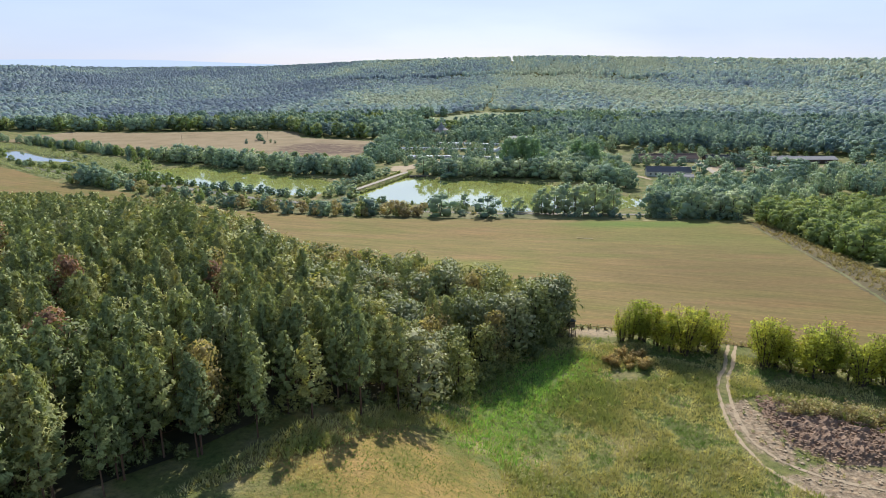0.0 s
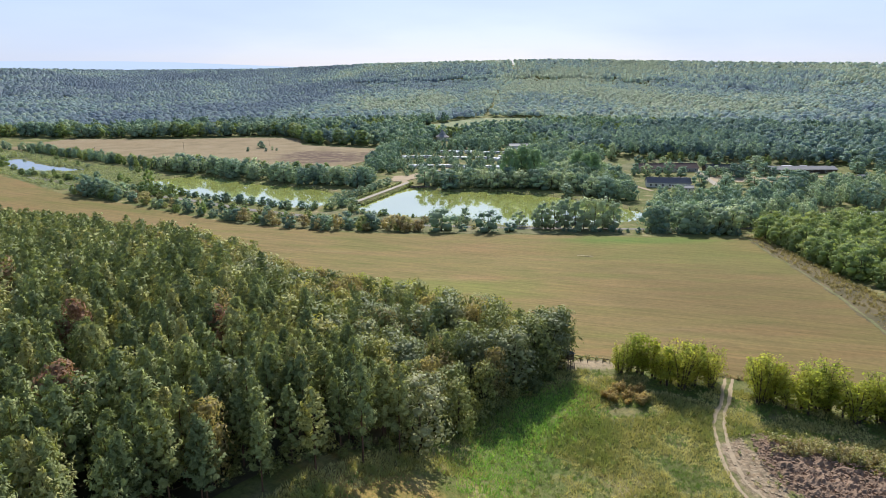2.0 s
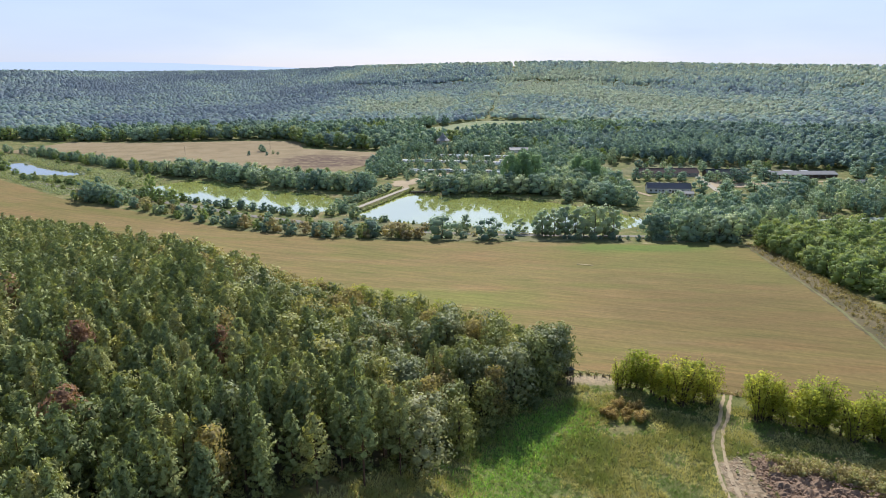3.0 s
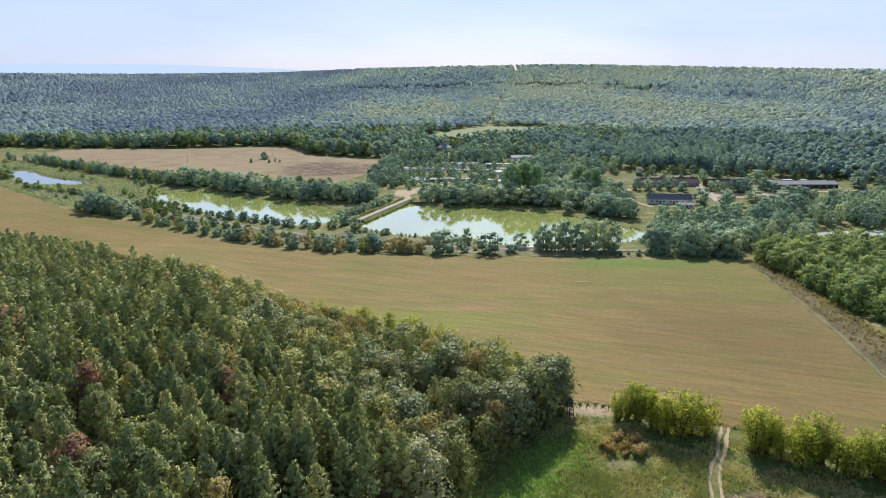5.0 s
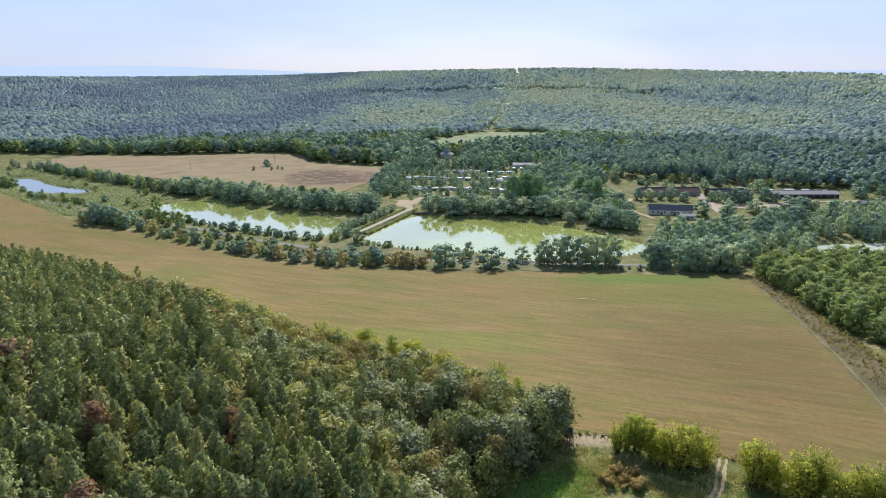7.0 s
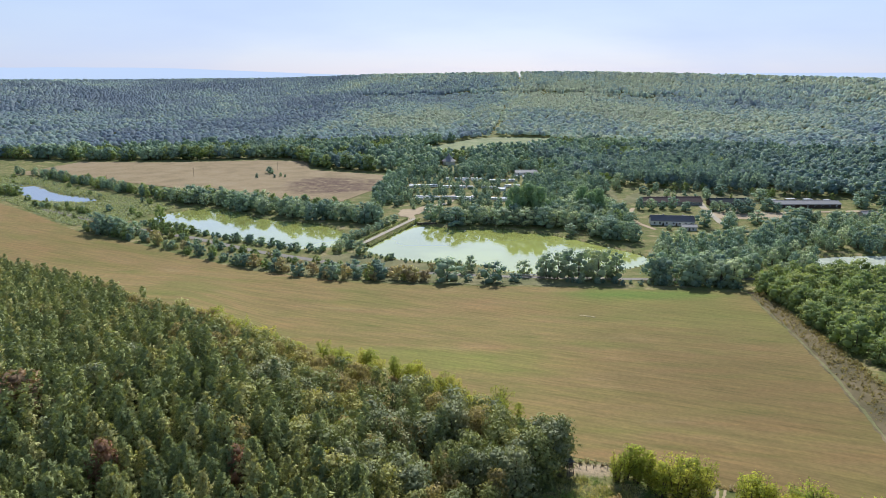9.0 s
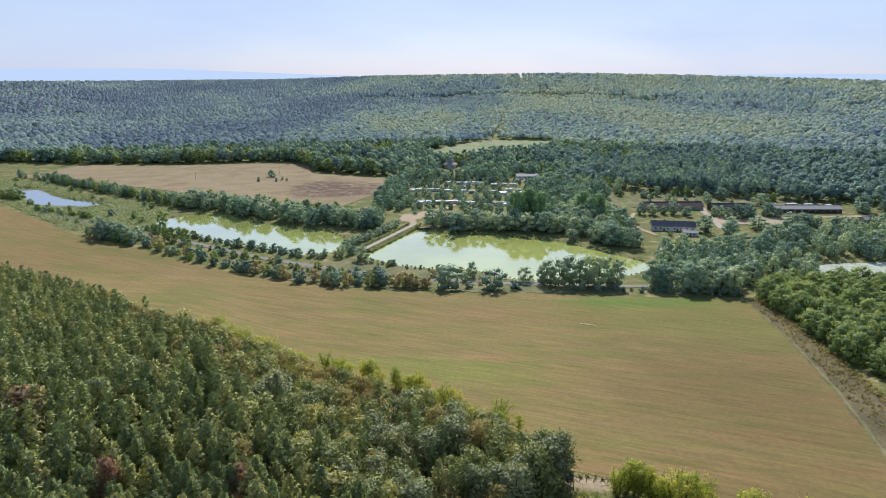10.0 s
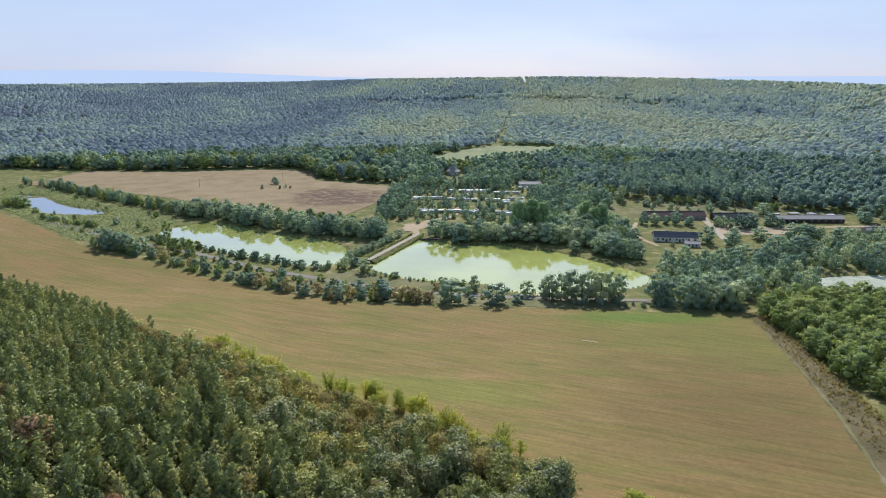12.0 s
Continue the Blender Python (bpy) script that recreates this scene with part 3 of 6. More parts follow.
# dam between the two ponds
p0, p1 = np.array((-56, 414.0)), np.array((-27, 489.0))
t = (p1 - p0) / np.hypot(*(p1 - p0))
s = np.array((t[1], -t[0]))
n = 26
rows = []
for w, z in ((-6.5, 3.0), (-2.4, 5.9), (2.4, 5.9), (6.5, 3.0)):
    k = np.linspace(0, 1, n)[:, None]
    c = p0 + (p1 - p0) * k + s * w
    rows.append(np.column_stack([c, np.full(n, z) + np.random.default_rng(5).normal(0, 0.08, n)]))
f = np.array([[a * n + b, a * n + b + 1, (a + 1) * n + b + 1, (a + 1) * n + b] for a in range(3) for b in range(n - 1)])
tagged(new("dam", mesh_data("dam", np.concatenate(rows), [f[:, ::-1]], [LAND])), "low grassy earth dam between two ponds", "dam", "", "structure")
k = np.linspace(0, 1, n)[:, None]
v = np.concatenate([np.column_stack([p0 + (p1 - p0) * k + s * w, np.full(n, 6.15)]) for w in (-1.7, 1.7)])
f = np.array([[b, b + 1, n + b + 1, n + b] for b in range(n - 1)])
tagged(new("dam_path", mesh_data("dam_path", v, [f[:, ::-1]], [CONCRETE])), "pale concrete path along the top of the dam", "path", "", "structure")


# ---- plants: shapes ----
def sprigs(at, normal, size, rng, long=1.0, round_=None):
    """Small leaf sprigs, each a narrow pointed blade; round_: the bulge of the foliage that they lie on."""
    n = len(at)
    r = rng.normal(size=(n, 3))
    t = np.cross(normal, r)
    t /= np.linalg.norm(t, axis=1)[:, None] + 1e-9
    b = np.cross(normal, t)
    s = (size * rng.uniform(0.6, 1.35, n))[:, None]
    lift = normal * s * 0.25
    v = np.stack([at - t * s * long, at + t * s * 0.6 * long - b * s * 0.62 + lift, at + t * s * 0.75 * long + b * s * 0.62], 1).reshape(-1, 3)
    k = 3 * np.arange(n)
    return v, np.stack([k, k + 1, k + 2, k + 2], 1), np.repeat(normal if round_ is None else round_, 3, 0)


def unit(v):
    return v / (np.linalg.norm(v, axis=1)[:, None] + 1e-9)


def tube(points, radii, sides=6):
    p = np.array(points, float)
    v, f = [], []
    a = np.linspace(0, 2 * np.pi, sides, endpoint=False)
    d = unit(np.gradient(p, axis=0))
    for c, r, t in zip(p, radii, d):
        u = np.cross(t, (0.31, 0.95, 0.05))
        u /= np.linalg.norm(u)
        w = np.cross(t, u)
        v.append(c + r * (np.cos(a)[:, None] * u + np.sin(a)[:, None] * w))
    for k in range(len(p) - 1):
        for j in range(sides):
            f.append([k * sides + j, k * sides + (j + 1) % sides, (k + 1) * sides + (j + 1) % sides, (k + 1) * sides + j])
    return np.concatenate(v), np.array(f)


def joined(pieces):
    v, f, at = [], [], 0
    for p in pieces:
        v.append(p[0])
        f.append(p[1] + at)
        at += len(p[0])
    out = np.concatenate(v), np.concatenate(f)
    return (*out, np.concatenate([p[2] for p in pieces])) if len(pieces[0]) == 3 else out


def blob(rng, c, r, squash=0.8):
    """A lumpy closed core under the leaves."""
    rings, sides = 2, 5
    a = np.linspace(0, 2 * np.pi, sides, endpoint=False) + rng.uniform(0, 1)
    v = [[0, 0, -1.0]]
    for k in range(rings):
        e = (k + 1) / (rings + 1) * np.pi - np.pi / 2
        v += [[np.cos(e) * np.cos(q), np.cos(e) * np.sin(q), np.sin(e)] for q in a]
    v.append([0, 0, 1.0])
    v = np.array(v) * rng.uniform(0.8, 1.1, (len(v), 1)) * np.array([r, r, r * squash]) + c
    f = []
    top = len(v) - 1
    for j in range(sides):
        n = (j + 1) % sides
        f.append([0, 1 + n, 1 + j, 1 + j])
        for k in range(rings - 1):
            f.append([1 + k * sides + j, 1 + k * sides + n, 1 + (k + 1) * sides + n, 1 + (k + 1) * sides + j])
        f.append([1 + (rings - 1) * sides + j, 1 + (rings - 1) * sides + n, top, top])
    return v, np.array(f)


def split_faces(f):
    """Quads whose last two corners agree become triangles."""
    tri = f[:, 2] == f[:, 3]
    return [f[~tri], f[tri][:, :3]]


def pine_shape(seed, branches, per, size, limbs=5):
    """A pine one metre tall: whorls of rising branches with needle sprigs, narrowing to a leading shoot."""
    rng = np.random.default_rng(seed)
    at, nor, bulge = [], [], []
    base = rng.uniform(0.22, 0.32)
    for b in range(branches):
        u = (b + rng.uniform(0, 1)) / branches
        h = base + (0.99 - base) * u
        az = b * 2.4 + rng.uniform(-0.5, 0.5)
        ln = (0.170 * (1 - u) ** 0.64 * min(1.0, 0.55 + u * 2.4) + 0.010) * rng.uniform(0.65, 1.3)
        n = max(3, int(per * (0.45 + 1.1 * (1 - u))))
        k = rng.uniform(0.15, 1.05, n) ** 0.7
        d = np.array([np.cos(az), np.sin(az), 0.0])
        q = np.array([0, 0, h]) + np.outer(k * ln, d) + np.outer(k ** 2 * ln, [0, 0, 0.45 + 0.45 * u])
        q += rng.normal(0, 0.010, q.shape)
        at.append(q)
        m = unit(np.outer(np.ones(n), d * 0.9 + np.array([0, 0, 0.5])) + rng.normal(0, 0.5, (n, 3)))
        nor.append(m)
        bulge.append(unit(0.55 * m + d * 0.6 + np.array([0, 0, 0.55])))
    crown = sprigs(np.concatenate(at), np.concatenate(nor), size * 0.86, rng, 1.9, np.concatenate(bulge))
    pieces = [tube([(0, 0, -0.03), (0.004, 0.002, 0.3), (0, 0.004, 0.62), (0, 0, 0.95)], (0.011, 0.0085, 0.005, 0.0015), 4)]
    for b in range(limbs):
        az, h = b * 1.9 + rng.uniform(0, 1), rng.uniform(0.2, 0.5)
        pieces.append(tube([(0, 0, h), (0.06 * np.cos(az), 0.06 * np.sin(az), h + 0.01), (0.12 * np.cos(az), 0.12 * np.sin(az), h + 0.04)], (0.0035, 0.0025, 0.001), 3))
    return crown, joined(pieces)


def broad_shape(seed, lumps, leaves, size, wide=0.34, low=0.22, slim=1.0, core=True, tight=1.0):
    """A broad-leaved tree one metre tall: limbs that carry rounded masses of leaves with gaps between them."""
    rng = np.random.default_rng(seed)
    centres, radii = [], []
    for k in range(lumps):
        u = (k + 0.5) / lumps
        h = low + (0.88 - low) * u
        reach = wide * np.sin(np.pi * np.clip(0.14 + 0.80 * u, 0, 1)) ** 0.8 * slim
        az = k * 2.399 + rng.uniform(-0.5, 0.5)
        d = reach * rng.uniform(0.35, 0.85) * tight
        r = rng.uniform(0.46, 0.70) * wide * (1.05 - 0.30 * u) * (1.6 - 0.6 * tight)
        centres.append((d * np.cos(az), d * np.sin(az), min(h, 0.97 - r * 0.75)))
        radii.append(r)
    pieces, each, heart = [], max(4, leaves // lumps), np.array([0, 0, low + 0.35 * (0.9 - low)])
    for c, r in zip(centres, radii):
        d = unit(rng.normal(size=(each, 3)) + np.array([0, 0, 0.25]))
        at = np.array(c) + d * r * rng.uniform(0.78, 1.10, (each, 1)) * np.array([1, 1, 0.85])
        pieces.append(sprigs(at, unit(d + rng.normal(0, 0.34, d.shape)), size, rng, 1.0, unit(d + 0.6 * unit(at - heart) + rng.normal(0, 0.22, d.shape))))
        if core:
            v, f = blob(rng, np.array(c), r * (0.82 if core is True else core))
            pieces.append((v, f, unit(unit(v - c) + 0.6 * unit(v - heart))))
    wood = [tube([(0, 0, -0.03), (0.006, 0.004, low * 0.7), (0.0, 0.01, 0.5), (0, 0, 0.75)], (0.022, 0.017, 0.010, 0.004), 6)]
    for c in centres[::max(1, lumps // 4)]:
        wood.append(tube([(0, 0, low * 0.8), (c[0] * 0.5, c[1] * 0.5, (low + c[2]) * 0.5), c], (0.010, 0.007, 0.003), 4))
    return joined(pieces), joined(wood)


def stem_shape(seed, stems, leaves, size, spread_=0.115, low=0.16, lean_=0.30):
    """A young many-stemmed tree one metre tall, airy, leaves along upright shoots."""
    rng = np.random.default_rng(seed)
    at, nor, wood = [], [], []
    for k in range(stems):
        az, ln = rng.uniform(0, 6.28), rng.uniform(0.72, 1.0)
        lean = rng.uniform(0.05, lean_)
        tip = np.array([np.cos(az) * lean, np.sin(az) * lean, ln])
        root = np.array([np.cos(az), np.sin(az), 0]) * 0.04
        bend = (root + tip) * 0.5 - np.array([tip[0], tip[1], 0]) * 0.12
        wood.append(tube([root - (0, 0, 0.03), bend, tip], (0.010, 0.007, 0.002), 4))
        n = leaves // stems
        q = rng.uniform(low, 1.0, n)[:, None]
        mid = root * (1 - q) ** 2 + 2 * bend * q * (1 - q) + tip * q ** 2
        w = spread_ * np.sin(np.pi * np.clip(q, 0.12, 0.93)) ** 0.6
        o = unit(rng.normal(size=(n, 3))) * rng.uniform(0.2, 1.0, (n, 1)) ** 0.6
        at.append(mid + o * w)
        nor.append(unit(o + rng.normal(0, 0.5, o.shape) + np.array([0, 0, 0.4])))
    heart = np.concatenate(at)
    bulge = unit(np.concatenate(nor) + 0.8 * unit(heart - np.array([0, 0, 0.45])))
    return sprigs(heart, np.concatenate(nor), size, rng, 1.0, bulge), joined(wood)


def as_mesh(name, shape, mat):
    return mesh_data(name, shape[0], split_faces(shape[1]), [mat], normals=shape[2] if len(shape) == 3 else None)


def plants(name, shapes, leaf, bark):
    return [(as_mesh(name + "_crown", c, leaf), as_mesh(name + "_trunk", w, bark)) for c, w in shapes]


def plant(name, meshes, x, y, tall, wide, turn, label, category, group, sink=0.1):
    """A single tree or shrub as a thing with trunk and crown."""
    ob = thing(name, x, y, height(x, y) - sink, turn, label, category, group, size=(tall * wide, tall * wide, tall))
    part("crown", meshes[0], ob)
    part("trunk", meshes[1], ob)
    return ob


def woods(name, shapes, mats, x, y, tall, wide, tint, label, category, seed=3, sink=0.1, smooth=False):
    """Many trees as one mesh. shapes: (verts, faces) for the leaves, and for the wood where wanted."""
    rng = np.random.default_rng(seed)
    z = land(x, y) - sink
    pick = rng.integers(0, len(shapes), len(x))
    turn = rng.uniform(0, 2 * np.pi, len(x))
    vs, fs, tints, idx, ns, at = [], [], [], [], [], 0
    for k, layers in enumerate(shapes):
        w = np.where(pick == k)[0]
        for slot, layer in enumerate(layers):
            v, f = layer[:2]
            n, nv = len(w), len(v)
            ca, sa = np.cos(turn[w])[:, None], np.sin(turn[w])[:, None]
            s = (tall * wide)[w][:, None]
            px = (v[None, :, 0] * ca - v[None, :, 1] * sa) * s + x[w][:, None]
            py = (v[None, :, 0] * sa + v[None, :, 1] * ca) * s + y[w][:, None]
            pz = v[None, :, 2] * tall[w][:, None] + z[w][:, None]
            vs.append(np.stack([px, py, pz], 2).reshape(-1, 3))
            if len(layer) == 3:
                m = layer[2]
                ns.append(np.stack([m[None, :, 0] * ca - m[None, :, 1] * sa, m[None, :, 0] * sa + m[None, :, 1] * ca, np.broadcast_to(m[None, :, 2], (n, nv))], 2).reshape(-1, 3))
            fs.append((f[None] + (np.arange(n) * nv)[:, None, None]).reshape(-1, 4) + at)
            tints.append(np.repeat(tint[w], nv))
            idx.append(np.full(n * len(f), slot))
            at += n * nv
    f, ix = np.concatenate(fs), np.concatenate(idx)
    tri = f[:, 2] == f[:, 3]
    me = mesh_data(name, np.concatenate(vs), [f[~tri], f[tri][:, :3]], mats, np.concatenate(tints), np.concatenate([ix[~tri], ix[tri]]), smooth,
                   np.concatenate(ns) if ns and len(ns) == len(vs) else None)
    return tagged(new(name, me), label, category, "", "stuff")


def scatter(ring, gap, seed, jitter=0.42):
    """Points about gap apart inside an outline."""
    rng = np.random.default_rng(seed)
    ring = np.asarray(ring, float)
    lo, hi = ring.min(0), ring.max(0)
    a, b = np.meshgrid(np.arange(lo[0], hi[0], gap), np.arange(lo[1], hi[1], gap * 0.87))
    a = a + (np.arange(a.shape[0]) % 2)[:, None] * gap * 0.5
    p = np.stack([a.ravel(), b.ravel()], 1) + rng.uniform(-jitter, jitter, (a.size, 2)) * gap
    return p[inside(p[:, 0], p[:, 1], ring) > 0]


def along(line, gap, wide, seed):
    """Points along a line, spread to both sides."""
    rng = np.random.default_rng(seed)
    p = np.array(line, float)
    s = np.concatenate([[0], np.cumsum(np.hypot(*np.diff(p, axis=0).T))])
    k = np.arange(0, s[-1], gap) + rng.uniform(-0.4, 0.4, len(np.arange(0, s[-1], gap))) * gap
    return np.column_stack([np.interp(k, s, p[:, 0]), np.interp(k, s, p[:, 1])]) + rng.uniform(-0.5, 0.5, (len(k), 2)) * wide


# ---- the pine wood on the slope ----
WOOD = np.array([(28, 135), (15, 122), (4.4, 107), (-8.0, 84.8), (-22, 70.8), (-42, 52.8), (-49, 45.8), (-57, 53), (-275, 355), (-255, 338), (-167, 277), (-100, 213), (-60, 186), (-44, 188), (-25, 176), (-6, 163), (10, 149), (22, 140)], float)
rng = np.random.default_rng(11)
spots = scatter(WOOD, 3.75, 7)
d_edge = inside(spots[:, 0], spots[:, 1], WOOD)
mixed = rng.uniform(0, 1, len(spots))
belt = spots[:, 0] - np.interp(spots[:, 1], [75, 92, 102, 113, 131, 156, 185, 240], [2, -7, -17, -29, -42, -57, -80, -130])
fringe = (rng.uniform(0, 1, len(spots)) < 0.85 * np.clip((belt + 6) / 14, 0, 1)) | ((spots[:, 1] > 92) & (spots[:, 0] > -8) & (d_edge < 11) & (mixed > 0.25)) | ((spots[:, 1] > 130) & (d_edge < 11) & (spots[:, 0] > -120) & (mixed > 0.3)) | ((mixed < 0.04) & (spots[:, 1] > 70))
pines, leafy = spots[~fringe], spots[fringe & ((mixed < 0.04) | (mixed > 0.42))]
order = np.argsort(pines[:, 1] - 0.25 * pines[:, 0])
near, rest = pines[order[:300]], pines[order[300:]]
PINES = plants("pine", [pine_shape(20 + k, 52, 29, 0.0165) for k in range(5)], PINE, BARK_PINE)
for x, y in near:
    plant("pine_tree", PINES[rng.integers(5)], x, y, rng.uniform(11, 15.5), rng.uniform(0.9, 1.2), rng.uniform(0, 360),
          "dark green plantation pine with a bare lower trunk", "pine tree", "pines of the plantation")
woods("pine_wood", [[pine_shape(40 + k, 34, 13, 0.023, 0)[0]] for k in range(5)], [PINE], rest[:, 0], rest[:, 1], rng.uniform(11, 15.5, len(rest)), rng.uniform(0.95, 1.25, len(rest)),
      rng.uniform(0, 0.98, len(rest)), "dense dark green pine plantation on the slope", "pine wood")

OAKS = plants("oak", [broad_shape(60 + k, 17, 1350, 0.0235, 0.30, 0.10, core=0.34) for k in range(4)], OAK, BARK)
SILVERS = plants("silver", [broad_shape(70 + k, 16, 1300, 0.0230, 0.27, 0.12, core=0.34) for k in range(3)], SILVER, BARK)
BRONZES = plants("bronze", [broad_shape(80 + k, 15, 1250, 0.0235, 0.28, 0.14, core=0.34) for k in range(2)], BROWNISH, BARK)
RUSTS = plants("rust", [broad_shape(86 + k, 12, 1500, 0.022, 0.26, 0.2, core=0.5) for k in range(2)], RUST, BARK)
YOUNG = plants("young", [stem_shape(90 + k, 9 + k % 3, 1050, 0.0215, 0.165, 0.20, 0.30) for k in range(4)] + [broad_shape(96 + k, 12, 1050, 0.0225, 0.25, 0.20, core=0.3) for k in range(4)], LIME, BARK)
leafy = leafy[np.argsort(leafy[:, 1])]
for k, (x, y) in enumerate(leafy):
    u = rng.uniform()
    tall = rng.uniform(10.5, 15.0)
    if x < -15 and y > 150 and u > 0.45:
        u = 0.95
    if u < 0.55:
        plant("oak_tree", OAKS[rng.integers(4)], x, y, tall, rng.uniform(0.85, 1.15), rng.uniform(0, 360), "dark green broad-leaved tree at the edge of the pine wood", "broad-leaved tree", "leafy fringe of the wood")
    elif u < 0.86:
        plant("silver_tree", SILVERS[rng.integers(3)], x, y, tall, rng.uniform(1.0, 1.3), rng.uniform(0, 360), "grey-green silvery-leaved tree at the edge of the wood", "broad-leaved tree", "leafy fringe of the wood")
    else:
        plant("bronze_tree", BRONZES[rng.integers(2)], x, y, tall * 0.95, rng.uniform(0.8, 1.1), rng.uniform(0, 360), "bronze-brown turning tree at the edge of the wood", "broad-leaved tree", "leafy fringe of the wood")
for x, y, tall, wide in ((-91, 127, 14.4, 1.5), (-60, 101, 14.0, 0.8), (-36.5, 101, 12.6, 0.9), (-51, 79, 12.6, 1.1)):
    plant("rust_tree", RUSTS[rng.integers(2)], x, y, tall + 1.5, wide, rng.uniform(0, 360), "rust-red tree standing among green pines", "broad-leaved tree", "turning trees in the wood")
for x, y in along([(-95, 238), (-75, 219), (-52, 209), (-38, 206), (-22, 196), (-8, 184), (6, 171), (18, 158)], 2.3, 7, 8):
    plant("young_tree", YOUNG[rng.integers(8)], x, y, rng.uniform(4.5, 8.0), rng.uniform(1.3, 1.9), rng.uniform(0, 360), "yellow-green young tree at the field side of the wood", "young tree", "young growth by the wood")

EDGE_SHRUBS = plants("edge_shrub", [broad_shape(110 + k, 8, 560, 0.050, 0.55, 0.10, core=0.4) for k in range(4)], OAK, BARK)
for x, y in np.concatenate([along([(26, 131), (15, 119.5), (3, 107), (-11, 87), (-24, 73), (-42, 58)], 4.0, 2.5, 12), along([(22, 128), (8, 112), (-4, 95)], 2.2, 3.5, 13), along([(10, 122), (-2, 106), (-15, 87), (-28, 73), (-45, 58)], 2.8, 5.0, 14)]):
    plant("edge_shrub", EDGE_SHRUBS[rng.integers(4)], x, y, rng.uniform(1.4, 4.2), rng.uniform(0.8, 1.1), rng.uniform(0, 360), "dark green shrub under the edge of the wood", "shrub", "undergrowth at the wood edge")
for x, y, tall in ((25, 134.5, 14.0), (22, 131.5, 14), (18.5, 129, 14.5), (22.5, 137, 13.5), (15, 126, 14)):
    plant("corner_tree", SILVERS[rng.integers(3)] if tall == 14 else OAKS[rng.integers(4)], x, y, tall, 1.1, rng.uniform(0, 360), "green broad-leaved tree at the corner of the wood", "broad-leaved tree", "leafy fringe of the wood")

# ---- young trees, meadow and soil heap ----
for x, y in np.concatenate([along([(38.5, 132), (42, 130), (46, 126.5), (57.5, 125.5)], 1.1, 5.0, 21), along([(46, 124), (57, 124)], 2.4, 3.0, 22)]):
    plant("young_tree", YOUNG[rng.integers(8)], x, y, rng.uniform(6.0, 10.4), rng.uniform(1.05, 1.45), rng.uniform(0, 360), "yellow-green many-stemmed young tree at the field edge", "young tree", "row of young trees")
for x, y in np.concatenate([along([(61.5, 119), (67, 116), (77, 111), (90, 104), (105, 97)], 1.1, 5.5, 23), along([(67, 117), (75, 113), (88, 106)], 1.9, 4.0, 24)]):
    plant("young_tree", YOUNG[rng.integers(8)], x, y, rng.uniform(6.0, 10.4), rng.uniform(1.05, 1.45), rng.uniform(0, 360), "yellow-green many-stemmed young tree at the field edge", "young tree", "row of young trees")
DRYS = plants("dry", [stem_shape(120 + k, 12, 1000, 0.042, 0.16, 0.05) for k in range(3)], RUSSET, BARK_PINE)
for x, y, tall in [(a, b, rng.uniform(1.2, 2.4)) for a, b in scatter(smooth_ring([(31.5, 117), (33, 121), (38, 122.5), (41.5, 120), (40, 116.5), (35, 115.5)]), 1.9, 27)]:
    plant("dry_shrub", DRYS[rng.integers(3)], x, y, tall, rng.uniform(1.6, 2.3), rng.uniform(0, 360), "reddish-brown dry shrub in the rough meadow", "shrub", "dry shrubs")


def tuft_shape(seed, blades, lean):
    """A tuft of pointed grass blades."""
    r = np.random.default_rng(seed)
    v, f = [], []
    for k in range(blades):
        a = r.uniform(0, 6.28)
        d, s = np.array([np.cos(a), np.sin(a), 0]), np.array([-np.sin(a), np.cos(a), 0])
        root = d * r.uniform(0, 0.6)
        w, h = r.uniform(0.08, 0.16), r.uniform(0.55, 1.0)
        v += [root - s * w, root + s * w, root + d * lean * r.uniform(0.2, 1) + (0, 0, h)]
        f.append([3 * k, 3 * k + 1, 3 * k + 2, 3 * k + 2])
    return np.array(v), np.array(f)


TUFTS = [[tuft_shape(140 + k, 8, 0.7)] for k in range(4)]
MEADOW = np.array([(-34, 52), (-14, 80), (0, 104), (12, 118), (25, 131), (40, 132), (58, 123), (75, 112), (100, 98), (95, 60), (40, 48)], float)
p = scatter(MEADOW, 0.50, 31)
patch = np.array([1.1 * noise.noise((a * 0.06, b * 0.06, 3.1)) + 0.7 * noise.noise((a * 0.17, b * 0.17, 8.1)) - 1.8 * max(0.0, noise.noise((a * 0.10, b * 0.16, 12.3)) - 0.22) for a, b in p])
bare = (inside(p[:, 0], p[:, 1], smooth_ring([(49.5, 101), (54, 105), (58, 104), (57, 95), (60, 88), (66, 84), (72, 80), (74, 70), (60, 70), (51, 77), (48, 85), (47.5, 94)])) > 0)
rut = np.abs(p[:, 0] - np.interp(p[:, 1], [62, 75, 79, 84, 90, 97, 106, 113, 116, 128], [60, 54, 50.5, 48, 47, 47.8, 49.9, 52.6, 55, 60.8])) < 1.3
lush = (inside(p[:, 0], p[:, 1], smooth_ring([(4, 100), (14, 116), (24, 124), (30, 118), (22, 106), (14, 93), (11, 82), (4, 84), (3, 92)])) + rng.normal(0, 2.5, len(p)) > 0.5)
cutg = (inside(p[:, 0], p[:, 1], smooth_ring([(-30, 55), (-20, 64), (-12, 72), (-3, 86), (6, 84), (8, 70), (6, 50), (-20, 40)])) > 0)
sandy = ((p[:, 0] - 33) / 6.5) ** 2 + ((p[:, 1] - 134.5) / 2.2) ** 2 < 1
keep = ~bare & ~rut & ~sandy & ((patch > -0.95) | lush) & (rng.uniform(0, 1, len(p)) < 0.8)
g, l = p[keep & ~lush], p[keep & lush]
